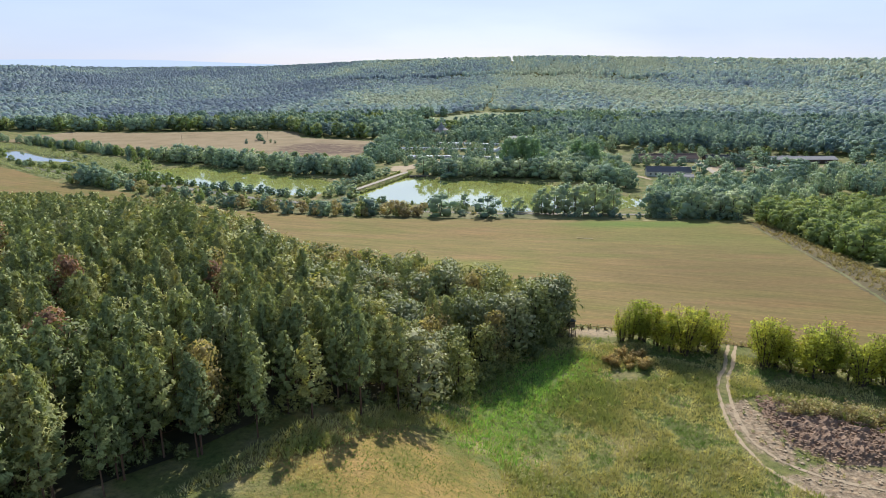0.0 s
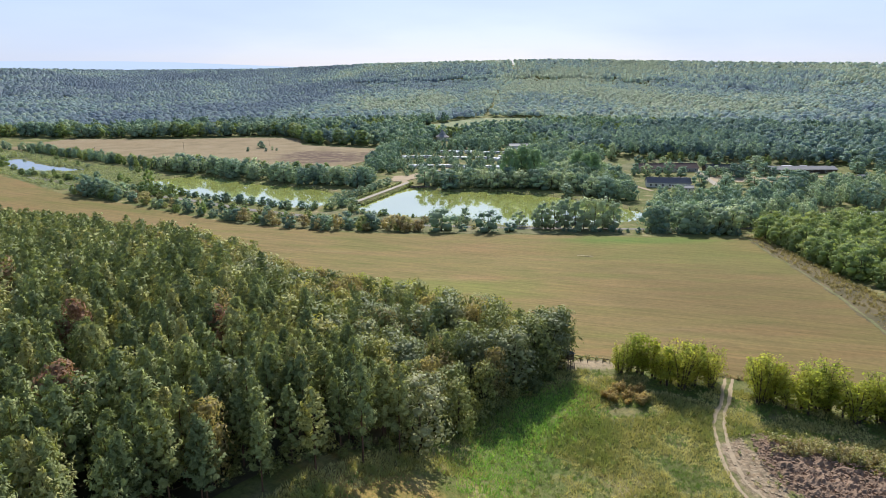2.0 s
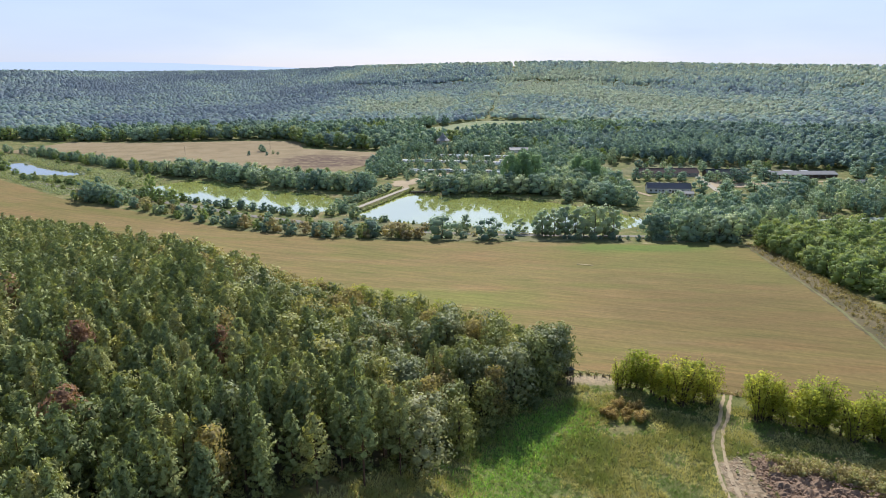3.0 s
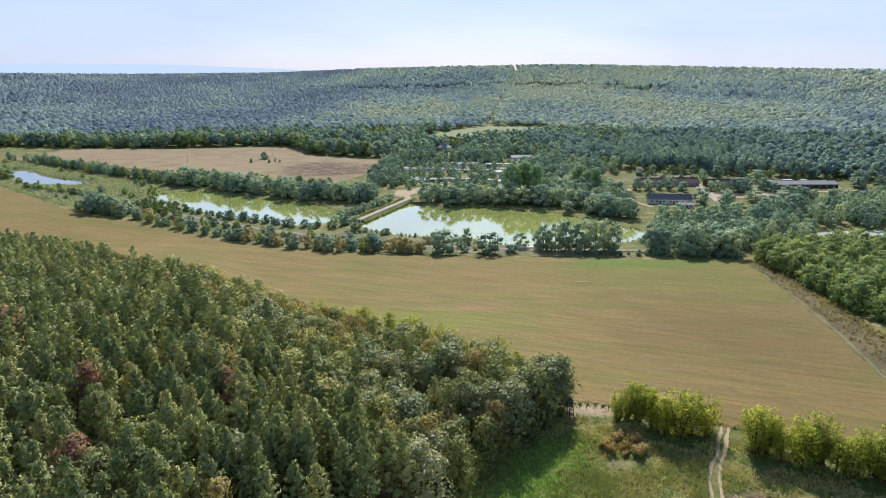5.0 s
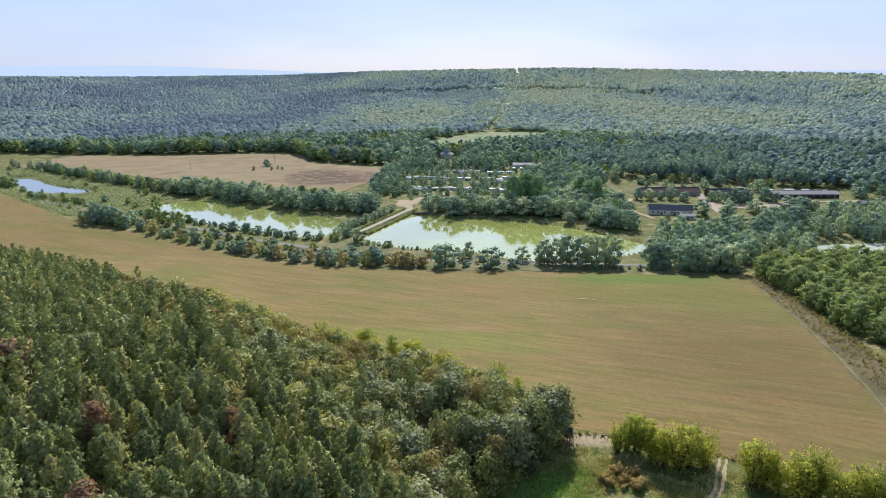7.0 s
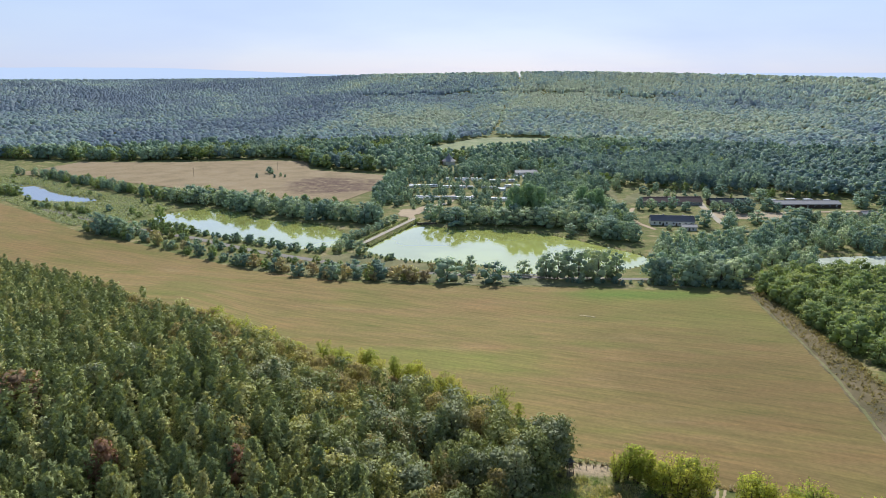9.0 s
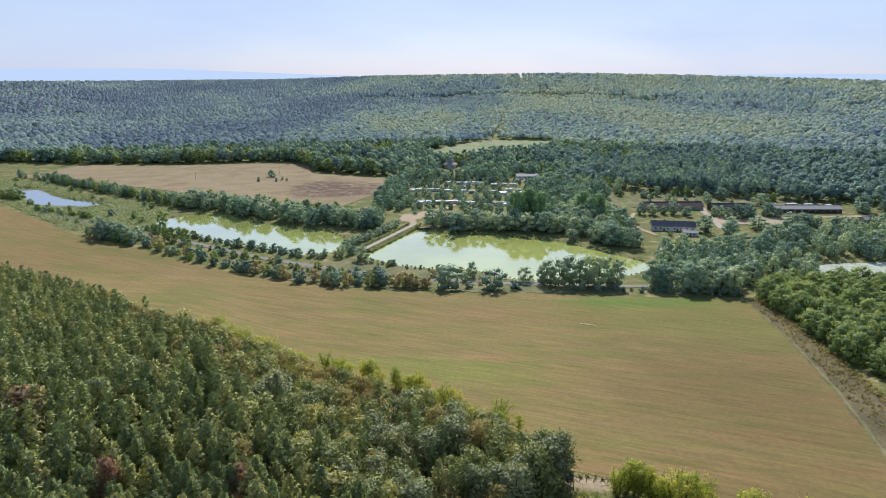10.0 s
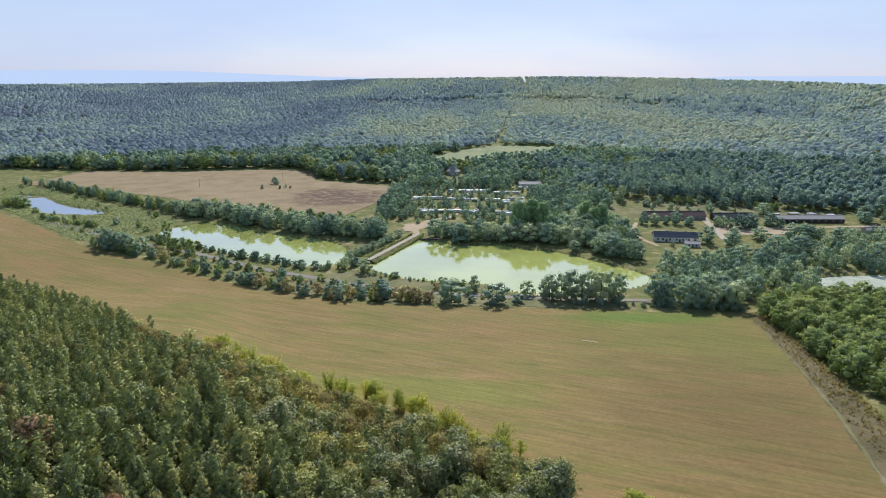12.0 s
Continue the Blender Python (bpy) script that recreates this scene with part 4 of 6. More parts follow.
woods("meadow_grass", TUFTS, [GRASS], g[:, 0], g[:, 1], rng.uniform(0.28, 0.75, len(g)) * (1 + 0.8 * np.clip(patch[keep & ~lush], -0.4, 0.8)) * (1 - 0.62 * cutg[keep & ~lush]), rng.uniform(0.9, 1.5, len(g)), np.clip(0.36 + 0.40 * cutg[keep & ~lush] - 0.62 * patch[keep & ~lush] + rng.normal(0, 0.05, len(g)), 0, 0.97),
      "tall rough meadow grass, green and dry", "grass", sink=0.02)
woods("weeds", TUFTS, [HERB], l[:, 0], l[:, 1], rng.uniform(0.3, 0.75, len(l)), rng.uniform(0.9, 1.4, len(l)), rng.uniform(0, 0.98, len(l)), "fresh green weeds in the meadow", "weeds", sink=0.02)
p = scatter(MEADOW, 1.5, 37, 0.6)
p = p[(inside(p[:, 0], p[:, 1], smooth_ring([(-30, 55), (-20, 64), (-12, 72), (-3, 86), (6, 84), (8, 70), (6, 50), (-20, 40)])) < 0) & (rng.uniform(0, 1, len(p)) < 0.30) & (np.abs(p[:, 0] - np.interp(p[:, 1], [62, 75, 79, 84, 90, 97, 106, 113, 116, 128], [60, 54, 50.5, 48, 47, 47.8, 49.9, 52.6, 55, 60.8])) > 1.8)]
tall = 0.55 + 0.6 * np.array([max(-0.4, noise.noise((a * 0.13, b * 0.13, 6.4))) for a, b in p]) + rng.uniform(0, 0.35, len(p))
woods("weed_clumps", [[stem_shape(155 + k, 7, 70, 0.065, 0.3)[0]] for k in range(4)], [GRASS], p[:, 0], p[:, 1], np.clip(tall, 0.3, 1.5), rng.uniform(1.2, 2.2, len(p)), np.clip(rng.normal(0.32, 0.2, len(p)), 0, 0.95),
      "clumps of green and dry weeds in the meadow", "weeds", sink=0.05)
p = along([(26, 139), (34, 137.5), (46, 134), (60, 128.5), (78, 120.5), (104, 118)], 0.3, 1.6, 38)
woods("boundary_grass", [[stem_shape(165 + k, 6, 30, 0.14, 0.2)[0]] for k in range(3)], [DRY], p[:, 0], p[:, 1], rng.uniform(0.3, 1.0, len(p)), rng.uniform(1.0, 2.0, len(p)), rng.uniform(0, 1, len(p)), "dry grass along the field boundary", "grass", sink=0.05)
c = scatter(smooth_ring([(49, 101), (54, 105), (58, 95), (60, 86), (70, 80), (76, 72), (61, 70), (51.5, 78), (49, 86), (48, 94)]), 0.55, 36, 0.7)
c = c[rng.uniform(0, 1, len(c)) < 0.25]
woods("sand_lumps", [[blob(np.random.default_rng(165 + k), np.array([0, 0, 0.35]), 0.5, 0.6)] for k in range(3)], [SAND], c[:, 0], c[:, 1], rng.uniform(0.08, 0.34, len(c)), rng.uniform(0.9, 2.4, len(c)), rng.uniform(0, 1, len(c)),
      "small lumps of pale sandy earth beside the track", "clods", sink=0.02)
# low brown hedge behind the heap
h = np.concatenate([along([(58, 100), (64, 98.5), (70, 96.5), (84, 89)], 0.13, 5.0, 33)])
woods("dry_weeds", [[stem_shape(150 + k, 6, 75, 0.065)[0]] for k in range(3)], [DRY], h[:, 0], h[:, 1], rng.uniform(1.8, 3.1, len(h)), rng.uniform(0.9, 1.5, len(h)), rng.uniform(0, 1, len(h)),
      "low tangle of brown dry weeds", "weeds")
# heap of turned soil: clods over a low mound
HEAP = smooth_ring([(54.4, 103.6), (61, 103), (66, 97), (72, 92), (80, 86), (76, 80), (63.5, 83), (58, 83.5), (54, 87), (52.5, 93)])
hx, hy = np.meshgrid(np.arange(52, 80, 0.3), np.arange(75, 104, 0.3))
hd = inside(hx.ravel(), hy.ravel(), HEAP)
bump = np.array([noise.fractal((a * 0.8, b * 0.8, 0.3), 0.8, 2.1, 5) for a, b in zip(hx.ravel(), hy.ravel())])
hz = land(hx.ravel(), hy.ravel()) - 0.12 + soft_step(0, 3.0, hd) * (0.8 + 0.75 * bump)
nx, ny = hx.shape[1], hx.shape[0]
i, j = np.meshgrid(np.arange(nx - 1), np.arange(ny - 1))
q = (j * nx + i).ravel()
tagged(new("earth_mound", mesh_data("earth_mound", np.column_stack([hx.ravel(), hy.ravel(), hz]), [np.stack([q, q + 1, q + nx + 1, q + nx], 1)], [SOIL])),
       "low mound of dark turned soil with roots", "earth mound")
c = scatter(HEAP, 0.62, 35, 0.7)
woods("clods", [[blob(np.random.default_rng(160 + k), np.array([0, 0, 0.5]), 0.5, 0.7)] for k in range(4)], [SOIL], c[:, 0], c[:, 1], rng.uniform(0.10, 0.42, len(c)), rng.uniform(0.9, 2.2, len(c)), rng.uniform(0, 1, len(c)),
      "dark clods and roots on a soil heap", "clods", sink=-0.55)

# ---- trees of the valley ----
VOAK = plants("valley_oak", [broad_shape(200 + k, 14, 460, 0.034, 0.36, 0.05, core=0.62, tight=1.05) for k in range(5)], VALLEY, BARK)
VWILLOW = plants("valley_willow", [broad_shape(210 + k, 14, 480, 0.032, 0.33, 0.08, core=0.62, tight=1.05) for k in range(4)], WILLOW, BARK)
VCOPSE = plants("copse", [broad_shape(220 + k, 14, 470, 0.034, 0.36, 0.05, core=0.62, tight=1.05) for k in range(4)], COPSE, BARK)
VBRIGHT = plants("poplar", [broad_shape(230 + k, 30, 2400, 0.018, 0.33, 0.06, core=0.62) for k in range(2)], BRIGHT, BARK)
VSLIM = plants("slim", [broad_shape(240 + k, 9, 500, 0.038, 0.16, 0.12) for k in range(2)], VALLEY, BARK)
SHRUB = plants("shrub", [broad_shape(250 + k, 11, 340, 0.045, 0.48, 0.02, core=0.64, tight=1.0) for k in range(4)], VALLEY, BARK)
PALE = plants("pale_shrub", [broad_shape(260 + k, 11, 340, 0.045, 0.46, 0.02, core=0.64, tight=1.0) for k in range(3)], COPSE, BARK)


BIGGER = 1.15


def grow(points, name, kinds, low, high, label, category, group, wide=(0.85, 1.2)):
    for x, y in points:
        if max(float(inside(np.array([x]), np.array([y]), r)[0]) for r in PONDS) > -1.0:
            continue
        kind = kinds[rng.integers(len(kinds))]
        plant(name, kind[rng.integers(len(kind))], x, y, rng.uniform(low, high) * BIGGER, rng.uniform(*wide), rng.uniform(0, 360), label, category, group)


SANDY = plants("sandy_shrub", [broad_shape(264 + k, 7, 420, 0.05, 0.46, 0.12, core=0.6) for k in range(3)], DRY, BARK)


def set_trees(rows, name, kinds, label, category, group):
    """Single trees: place, height and breadth."""
    for x, y, tall, wide in rows:
        kind = kinds[rng.integers(len(kinds))]
        plant(name, kind[rng.integers(len(kind))], x, y, tall, wide * 1.2, rng.uniform(0, 360), label, category, group)


# south shore, beside the field
set_trees([(-1, 332, 13.0, 1.2), (23, 328.5, 12.3, 1.05)], "round_bush", [SHRUB], "large dark green round bush at the field edge", "bush", "large bushes by the field")
set_trees([(41, 346, 9.5, 1.1), (12, 354, 10.4, 0.8), (8, 346, 6.6, 1.0), (50, 342, 12.5, 0.7)], "shore_tree", [VWILLOW], "grey-green small tree on the pond bank", "tree", "trees on the shore")
set_trees([(-41, 355, 7.1, 1.1), (-53, 346, 9.0, 1.1), (-36, 341, 5.2, 1.2), (34, 330, 5.4, 1.2), (10, 331, 4.0, 1.3), (-48, 352, 5.0, 1.2), (-62, 348, 6.5, 1.1)], "shore_shrub", [SHRUB], "dark green shrub between field and pond road", "shrub", "shrubs on the shore")
set_trees([(-32, 342, 5.6, 1.1), (-23, 332, 8.6, 0.75), (-15, 331, 5.8, 1.1), (-10, 357, 4.5, 1.1), (-45, 343, 4.2, 1.2), (-28, 349, 3.6, 1.2), (-19, 343, 3.0, 1.3), (16, 338, 2.8, 1.4), (-4, 341, 2.6, 1.4), (-70, 344, 4.5, 1.2), (-84, 352, 4.0, 1.2), (-110, 366, 4.2, 1.1)], "dry_shrub", [SANDY], "dry tan-coloured shrub beside the pond road", "shrub", "dry shrubs on the shore")
set_trees([(-55, 391, 9.6, 1.2), (-69, 398, 8.6, 1.1)], "round_bush", [SHRUB, VWILLOW], "round green willow bush at the foot of the dam", "bush", "large bushes by the field")
set_trees([(-66, 428, 7.0, 1.0), (-63, 433, 6.0, 1.2), (-57, 446, 7.0, 1.2), (-52, 456, 6.2, 1.4), (-46, 470, 7.5, 1.3), (-42, 482, 6.5, 1.3), (-69, 417, 7.5, 1.0), (-50, 464, 6.0, 1.2), (-60, 440, 5.6, 1.2)], "shore_shrub", [VWILLOW, VOAK], "dense green shrub along the dam", "shrub", "shrubs on the dam")
grow(along([(-245, 455), (-176, 421), (-121, 387), (-60, 358), (-14, 342)], 5.0, 9, 83), "shore_shrub", [SHRUB, SHRUB, PALE, SANDY], 2.2, 5.0, "bushy shrub beside the shore road", "shrub", "shrubs on the shore", (0.95, 1.3))
# north bank of the pond and round the camp entrance
set_trees([(84, 446, 8.5, 1.5), (90, 461, 14.5, 1.2), (100, 441, 15.0, 1.1), (108, 432, 15.5, 1.1), (4, 470, 15, 1.35), (-3, 486, 11.5, 1.4), (12, 474, 12.5, 1.2), (27, 474, 8.5, 1.4), (20, 497, 12.5, 1.4), (39, 472, 14.5, 1.3), (55, 470, 15.0, 1.35), (69, 468, 17, 1.15), (47, 480, 16, 1.1), (-13, 501, 9.0, 1.2), (-18, 494, 6.0, 1.2), (30, 486, 13, 1.2)], "shore_tree", [VOAK, VOAK, VWILLOW], "dark green tree on the north bank of the pond", "tree", "trees on the shore")
set_trees([(105, 499, 18, 1.3), (91, 499, 16.5, 1.25), (80, 486, 15, 1.2), (118, 470, 15, 1.2), (112, 452, 14, 1.2)], "camp_tree", [VOAK, VCOPSE], "dark green tree at the edge of the camp", "tree", "trees of the camp")
set_trees([(112, 521, 17, 1.15), (119, 536, 15, 1.1), (108, 547, 15.5, 1.1), (124, 508, 14, 1.1), (103, 532, 16.5, 1.1), (97, 550, 15, 1.1), (117, 497, 13, 1.1), (112, 562, 13, 1.1), (104, 575, 14, 1.1), (116, 584, 12, 1.0), (110, 600, 13, 1.1)], "camp_tree", [VOAK, VWILLOW, VBRIGHT], "tall dark green tree between pond and meadow", "tree", "trees of the camp")
set_trees([(-6, 556, 7.5, 0.7), (9, 562, 9, 0.7), (27, 560, 10, 0.9), (-40, 566, 10, 1.0), (-21, 608, 9, 0.8), (-9, 612, 11, 0.7), (3, 612, 11, 0.6), (33, 606, 12, 0.8), (-30, 531, 5, 1.0), (-8, 536, 6, 1.0)], "camp_tree", [VOAK], "round dark green tree among camp caravans", "tree", "trees of the camp")
# village
set_trees([(157, 536, 11.0, 0.9), (166, 534, 10.0, 1.2), (176, 537, 7.5, 1.1), (184, 537, 11.5, 1.0), (193, 530, 8.6, 1.4), (214, 568, 8.2, 1.0), (217, 661, 10.5, 1.4), (227, 649, 11, 1.2), (181, 612, 7.7, 1.4), (237, 629, 8, 1.1), (249, 637, 10, 0.8), (251, 606, 11.5, 1.3), (161, 632, 17, 0.75), (217, 534, 8.6, 1.1), (220, 528, 10, 1.2), (232, 523, 12.5, 1.2), (241, 524, 13, 1.25), (274, 577, 12, 1.4), (260, 533, 12, 1.25), (265, 526, 9, 1.2), (225, 524, 9, 1.0)], "village_tree", [VOAK], "round dark green tree beside a village house", "tree", "trees of the village")
grow(scatter(smooth_ring([(264, 472), (270, 500), (330, 500), (362, 520), (372, 470), (300, 462)]), 10.5, 58), "valley_tree", [VOAK, VWILLOW], 6, 11, "large grey-green tree below the village", "tree", "trees below the village", (0.9, 1.2))
grow(scatter(smooth_ring([(168, 590), (200, 640), (260, 628), (330, 600), (345, 578), (260, 588), (200, 578)]), 17, 59), "village_tree", [VOAK, VCOPSE], 4, 9, "round dark green tree beside a village house", "tree", "trees of the village", (0.9, 1.2))
set_trees([(187, 474, 14, 1.1), (136, 502, 8.6, 1.3), (137, 486, 9, 1.3), (351, 556, 15, 1.3), (345, 545, 11, 1.2), (367, 552, 11.5, 1.2), (255, 483, 14, 1.5), (266, 486, 13, 1.4), (231, 485, 11, 1.6), (212, 488, 9.5, 1.5), (224, 444, 14, 1.4), (236, 438, 16, 1.3), (194, 427, 12, 1.3), (277, 420, 15, 1.3), (158, 462, 4.5, 1.2), (200, 462, 12, 1.2), (285, 478, 12, 1.3), (300, 484, 11, 1.2), (206, 476, 12, 1.2)], "valley_tree", [VOAK, VWILLOW], "large grey-green tree below the village", "tree", "trees below the village")
grow(along([(-262, 452), (-209, 423), (-160, 390), (-117, 363), (-90, 348)], 4.2, 7, 41), "shore_shrub", [SHRUB, SHRUB, PALE, SANDY], 3.0, 8.0, "dark green shrub between field and pond road", "shrub", "shrubs on the shore")
grow(along([(-90, 348), (-60, 335), (-30, 331), (-10, 330)], 4.0, 8, 42), "shore_shrub", [PALE, SHRUB, SANDY], 2.5, 8.5, "grey-green shrub between field and pond road", "shrub", "shrubs on the shore")
grow(along([(-225, 468), (-180, 443), (-130, 414), (-85, 396), (-62, 404)], 3.4, 6, 43), "shore_shrub", [SHRUB, SHRUB, PALE], 2.6, 5.6, "green shrub on the pond bank", "shrub", "shrubs on the shore")
grow(along([(-60, 392), (-40, 378), (0, 368), (20, 362)], 3.4, 8, 44), "shore_shrub", [PALE, SHRUB], 1.2, 3.6, "low pale shrub on the pond bank", "shrub", "shrubs on the shore")
grow([(-247, 446), (-241, 442), (-234, 441), (-228, 437)], "round_bush", [VOAK], 11, 13.5, "large dark green bush at the field edge", "bush", "large bushes by the field", (1.1, 1.4))
grow([(-222, 434), (-216, 438), (-240, 436)], "round_bush", [VOAK], 7, 10, "large dark green bush at the field edge", "bush", "large bushes by the field", (1.1, 1.4))
grow([(-212, 468), (-209, 471)], "shore_tree", [VCOPSE], 12.5, 14, "grey-green tree by the pond", "tree", "trees on the shore", (0.7, 0.85))
grow([(-208, 553), (-202, 549), (-197, 552)], "shore_tree", [VWILLOW], 6, 8.5, "grey-green willow at the head of the west pond", "tree", "trees on the shore", (1.0, 1.3))
grow([(-207, 447), (-199, 442), (-190, 432), (-180, 430)], "shore_tree", [VCOPSE], 7, 11, "grey-green tree by the pond", "tree", "trees on the shore")
grow([(-183, 460)], "poplar_tree", [VSLIM], 14, 15, "slender dark poplar by the west pond", "poplar tree", "")
grow([(52, 338), (58, 337), (64, 339), (69, 336), (74, 338), (79, 336), (84, 338), (89, 337)], "willow_tree", [VWILLOW], 13.5, 16.5, "tall silvery-green willow on the pond shore", "willow tree", "willows on the shore", (0.85, 1.05))
grow(along([(107, 331), (124, 329), (148, 325)], 5.0, 6, 46), "shore_tree", [VOAK, VWILLOW], 11, 15, "dark green tree at the corner of the field", "tree", "trees on the shore", (1.0, 1.3))
grow(along([(110, 340), (128, 342), (150, 338)], 6.5, 5, 69), "shore_tree", [VOAK, VWILLOW], 12, 15.5, "dark green tree at the corner of the field", "tree", "trees on the shore", (0.95, 1.2))
grow(along([(60, 329), (100, 326), (148, 320)], 3.5, 3, 47), "shore_shrub", [SHRUB], 2, 4, "dark green shrub between field and pond road", "shrub", "shrubs on the shore")
grow(scatter(smooth_ring([(128, 345), (126, 395), (136, 416), (175, 414), (205, 428), (212, 395), (205, 350), (165, 338)]), 9.5, 48), "valley_tree", [VOAK, VWILLOW, VOAK], 9, 13.5, "dark green tree in the wooded valley", "tree", "trees below the village", (0.85, 1.1))
grow(scatter(smooth_ring([(212, 410), (216, 445), (260, 462), (360, 470), (380, 420), (300, 402)]), 11.0, 49), "valley_tree", [VOAK, VWILLOW, VOAK], 8, 12, "dark green tree in the wooded valley", "tree", "trees below the village", (0.85, 1.1))
# young copse beside the field
grow(scatter(np.array([(156, 318), (149, 250), (140, 200), (132, 158), (125, 122), (155, 128), (185, 185), (215, 260), (236, 340), (200, 342)], float), 8.0, 50), "copse_tree", [VCOPSE], 8, 12, "bushy yellow-green tree in a copse beside the field", "tree", "copse beside the field", (1.0, 1.35))
# north shore
grow(along([(-425, 688), (-330, 622), (-262, 578), (-225, 555)], 3.0, 13, 51), "hedge_tree", [VOAK, VOAK, VCOPSE], 6, 10, "dark green tree of a long valley hedge", "tree", "hedge on the north shore")
grow(along([(-232, 556), (-190, 543), (-150, 518), (-110, 496), (-72, 478), (-48, 492)], 3.6, 17, 52), "hedge_tree", [VOAK, VOAK, VWILLOW], 10, 14, "dark green tree of a long valley hedge", "tree", "hedge on the north shore", (1.0, 1.35))
grow(along([(-215, 570), (-150, 545), (-100, 520), (-55, 512)], 5.5, 14, 53), "hedge_tree", [VOAK, VCOPSE], 7, 11, "dark green tree of a long valley hedge", "tree", "hedge on the north shore", (1.0, 1.3))
grow(along([(-12, 484), (20, 476), (45, 478), (75, 472), (97, 457), (122, 427)], 4.0, 8, 55), "shore_tree", [VOAK, VWILLOW, VOAK], 8, 13, "dark green tree on the north bank of the pond", "tree", "trees on the shore", (1.0, 1.3))
grow([(50, 494), (60, 500), (68, 492)], "large_poplar", [VBRIGHT], 24, 27, "tall bright green poplar above the pond", "poplar tree", "large poplars", (0.8, 1.0))
grow([(108, 500), (116, 508), (104, 512)], "large_poplar", [VBRIGHT], 19, 23, "tall bright green poplar above the pond", "poplar tree", "large poplars", (0.75, 0.9))
grow(scatter(smooth_ring([(70, 480), (80, 520), (120, 530), (135, 500), (128, 455), (100, 462)]), 8.5, 56), "camp_tree", [VOAK, VWILLOW], 9, 14, "dark green tree at the edge of the camp", "tree", "trees of the camp")
CAMP = smooth_ring([(-62, 520), (-70, 600), (-60, 690), (-20, 770), (60, 810), (115, 760), (118, 660), (100, 560), (60, 512), (0, 540), (-40, 545)])
CARAVAN_ROWS = [(-27, 577, 5, 7.4), (9, 574, 2, 7.6), (40, 570, 2, 8.0), (-36, 638, 4, 7.6), (-5, 633, 2, 7.6), (11, 631, 5, 7.6), (49, 623, 3, 7.6), (-2, 680, 5, 9.0), (44, 672, 3, 9.4), (56, 640, 2, 9.0), (60, 700, 3, 10)]
pts = scatter(CAMP, 10.5, 57)
clear = np.ones(len(pts), bool)
for x0, y0, n, gap in CARAVAN_ROWS:
    clear &= ~((pts[:, 0] > x0 - 7) & (pts[:, 0] < x0 + n * gap + 2) & (pts[:, 1] > y0 - 17) & (pts[:, 1] < y0 + 4))
clear &= ~((pts[:, 0] > -16) & (pts[:, 0] < 13) & (pts[:, 1] > 728) & (pts[:, 1] < 815))
clear &= ~((pts[:, 0] > 66) & (pts[:, 0] < 100) & (pts[:, 1] > 688) & (pts[:, 1] < 730))
FAR_OAK = plants("camp_oak", [broad_shape(205 + k, 11, 290, 0.042, 0.37, 0.10, core=0.66, tight=1.0) for k in range(4)], VALLEY, BARK)
FAR_COPSE = plants("camp_copse", [broad_shape(225 + k, 11, 290, 0.042, 0.36, 0.10, core=0.66, tight=1.0) for k in range(3)], COPSE, BARK)
pts = pts[clear]
woods("camp_grove", [[broad_shape(205 + k, 10, 220, 0.047, 0.37, 0.08, core=0.7)[0]] for k in range(5)], [VALLEY], pts[:, 0], pts[:, 1], rng.uniform(9, 15, len(pts)) * np.where((pts[:, 1] < 700) & (pts[:, 0] > -44) & (pts[:, 0] < 76), 0.56, 1.0), rng.uniform(0.85, 1.25, len(pts)), rng.uniform(0, 0.98, len(pts)),
      "dark green shade trees round the camp", "trees")
grow(scatter(smooth_ring([(112, 600), (138, 590), (148, 628), (150, 662), (118, 690)]), 10, 60), "camp_tree", [FAR_OAK], 8, 14, "dark green shade tree among camp caravans", "tree", "trees of the camp")
set_trees([(-200, 722, 8.5, 0.85), (-196, 717, 5.5, 0.9)], "meadow_bush", [SHRUB], "lone dark bush on the dry meadow", "bush", "bushes on the meadow")
grow([(-182, 700), (-176, 694), (-205, 690), (-186, 690)], "meadow_bush", [SHRUB], 2.5, 6.0, "lone dark bush on the dry meadow", "bush", "bushes on the meadow", (0.7, 0.9))
# marsh and reeds round the lagoon
MARSH = np.array([(-500, 620), (-470, 690), (-430, 680), (-330, 600), (-262, 560), (-228, 530), (-240, 480), (-275, 462), (-345, 520), (-420, 585)], float)
drape("marsh", MARSH, MARSHLAND, 0.15, 8, "pale grey-green marsh with reeds", "marsh", wobble=1.5)
p = scatter(MARSH, 2.1, 62)
dp = np.maximum(inside(p[:, 0], p[:, 1], LAGOON), inside(p[:, 0], p[:, 1], WEST_POND))
p = p[dp < -1]
woods("reed_bed", [[stem_shape(270 + k, 5, 15, 0.24)[0]] for k in range(3)], [REED], p[:, 0], p[:, 1], rng.uniform(0.5, 1.3, len(p)), rng.uniform(1.6, 2.8, len(p)), rng.uniform(0, 1, len(p)), "pale green reed bed round a lagoon", "reeds")
grow(scatter(MARSH, 25, 63), "marsh_shrub", [PALE, SHRUB], 2.5, 6.0, "grey-green shrub in the reed marsh", "shrub", "shrubs in the marsh")
grow(scatter(smooth_ring([(-424, 594), (-400, 606), (-380, 594), (-388, 580), (-410, 584)]), 7, 85), "marsh_shrub", [VWILLOW, PALE], 5.5, 9, "grey-green willow clump beside the lagoon", "shrub", "shrubs in the marsh", (1.0, 1.3))
grow(along([(-352, 540), (-320, 524), (-284, 506)], 3.2, 7, 86), "marsh_shrub", [PALE, VWILLOW, PALE], 2.6, 5.0, "grey-green shrub between field and marsh", "shrub", "shrubs in the marsh", (1.1, 1.4))
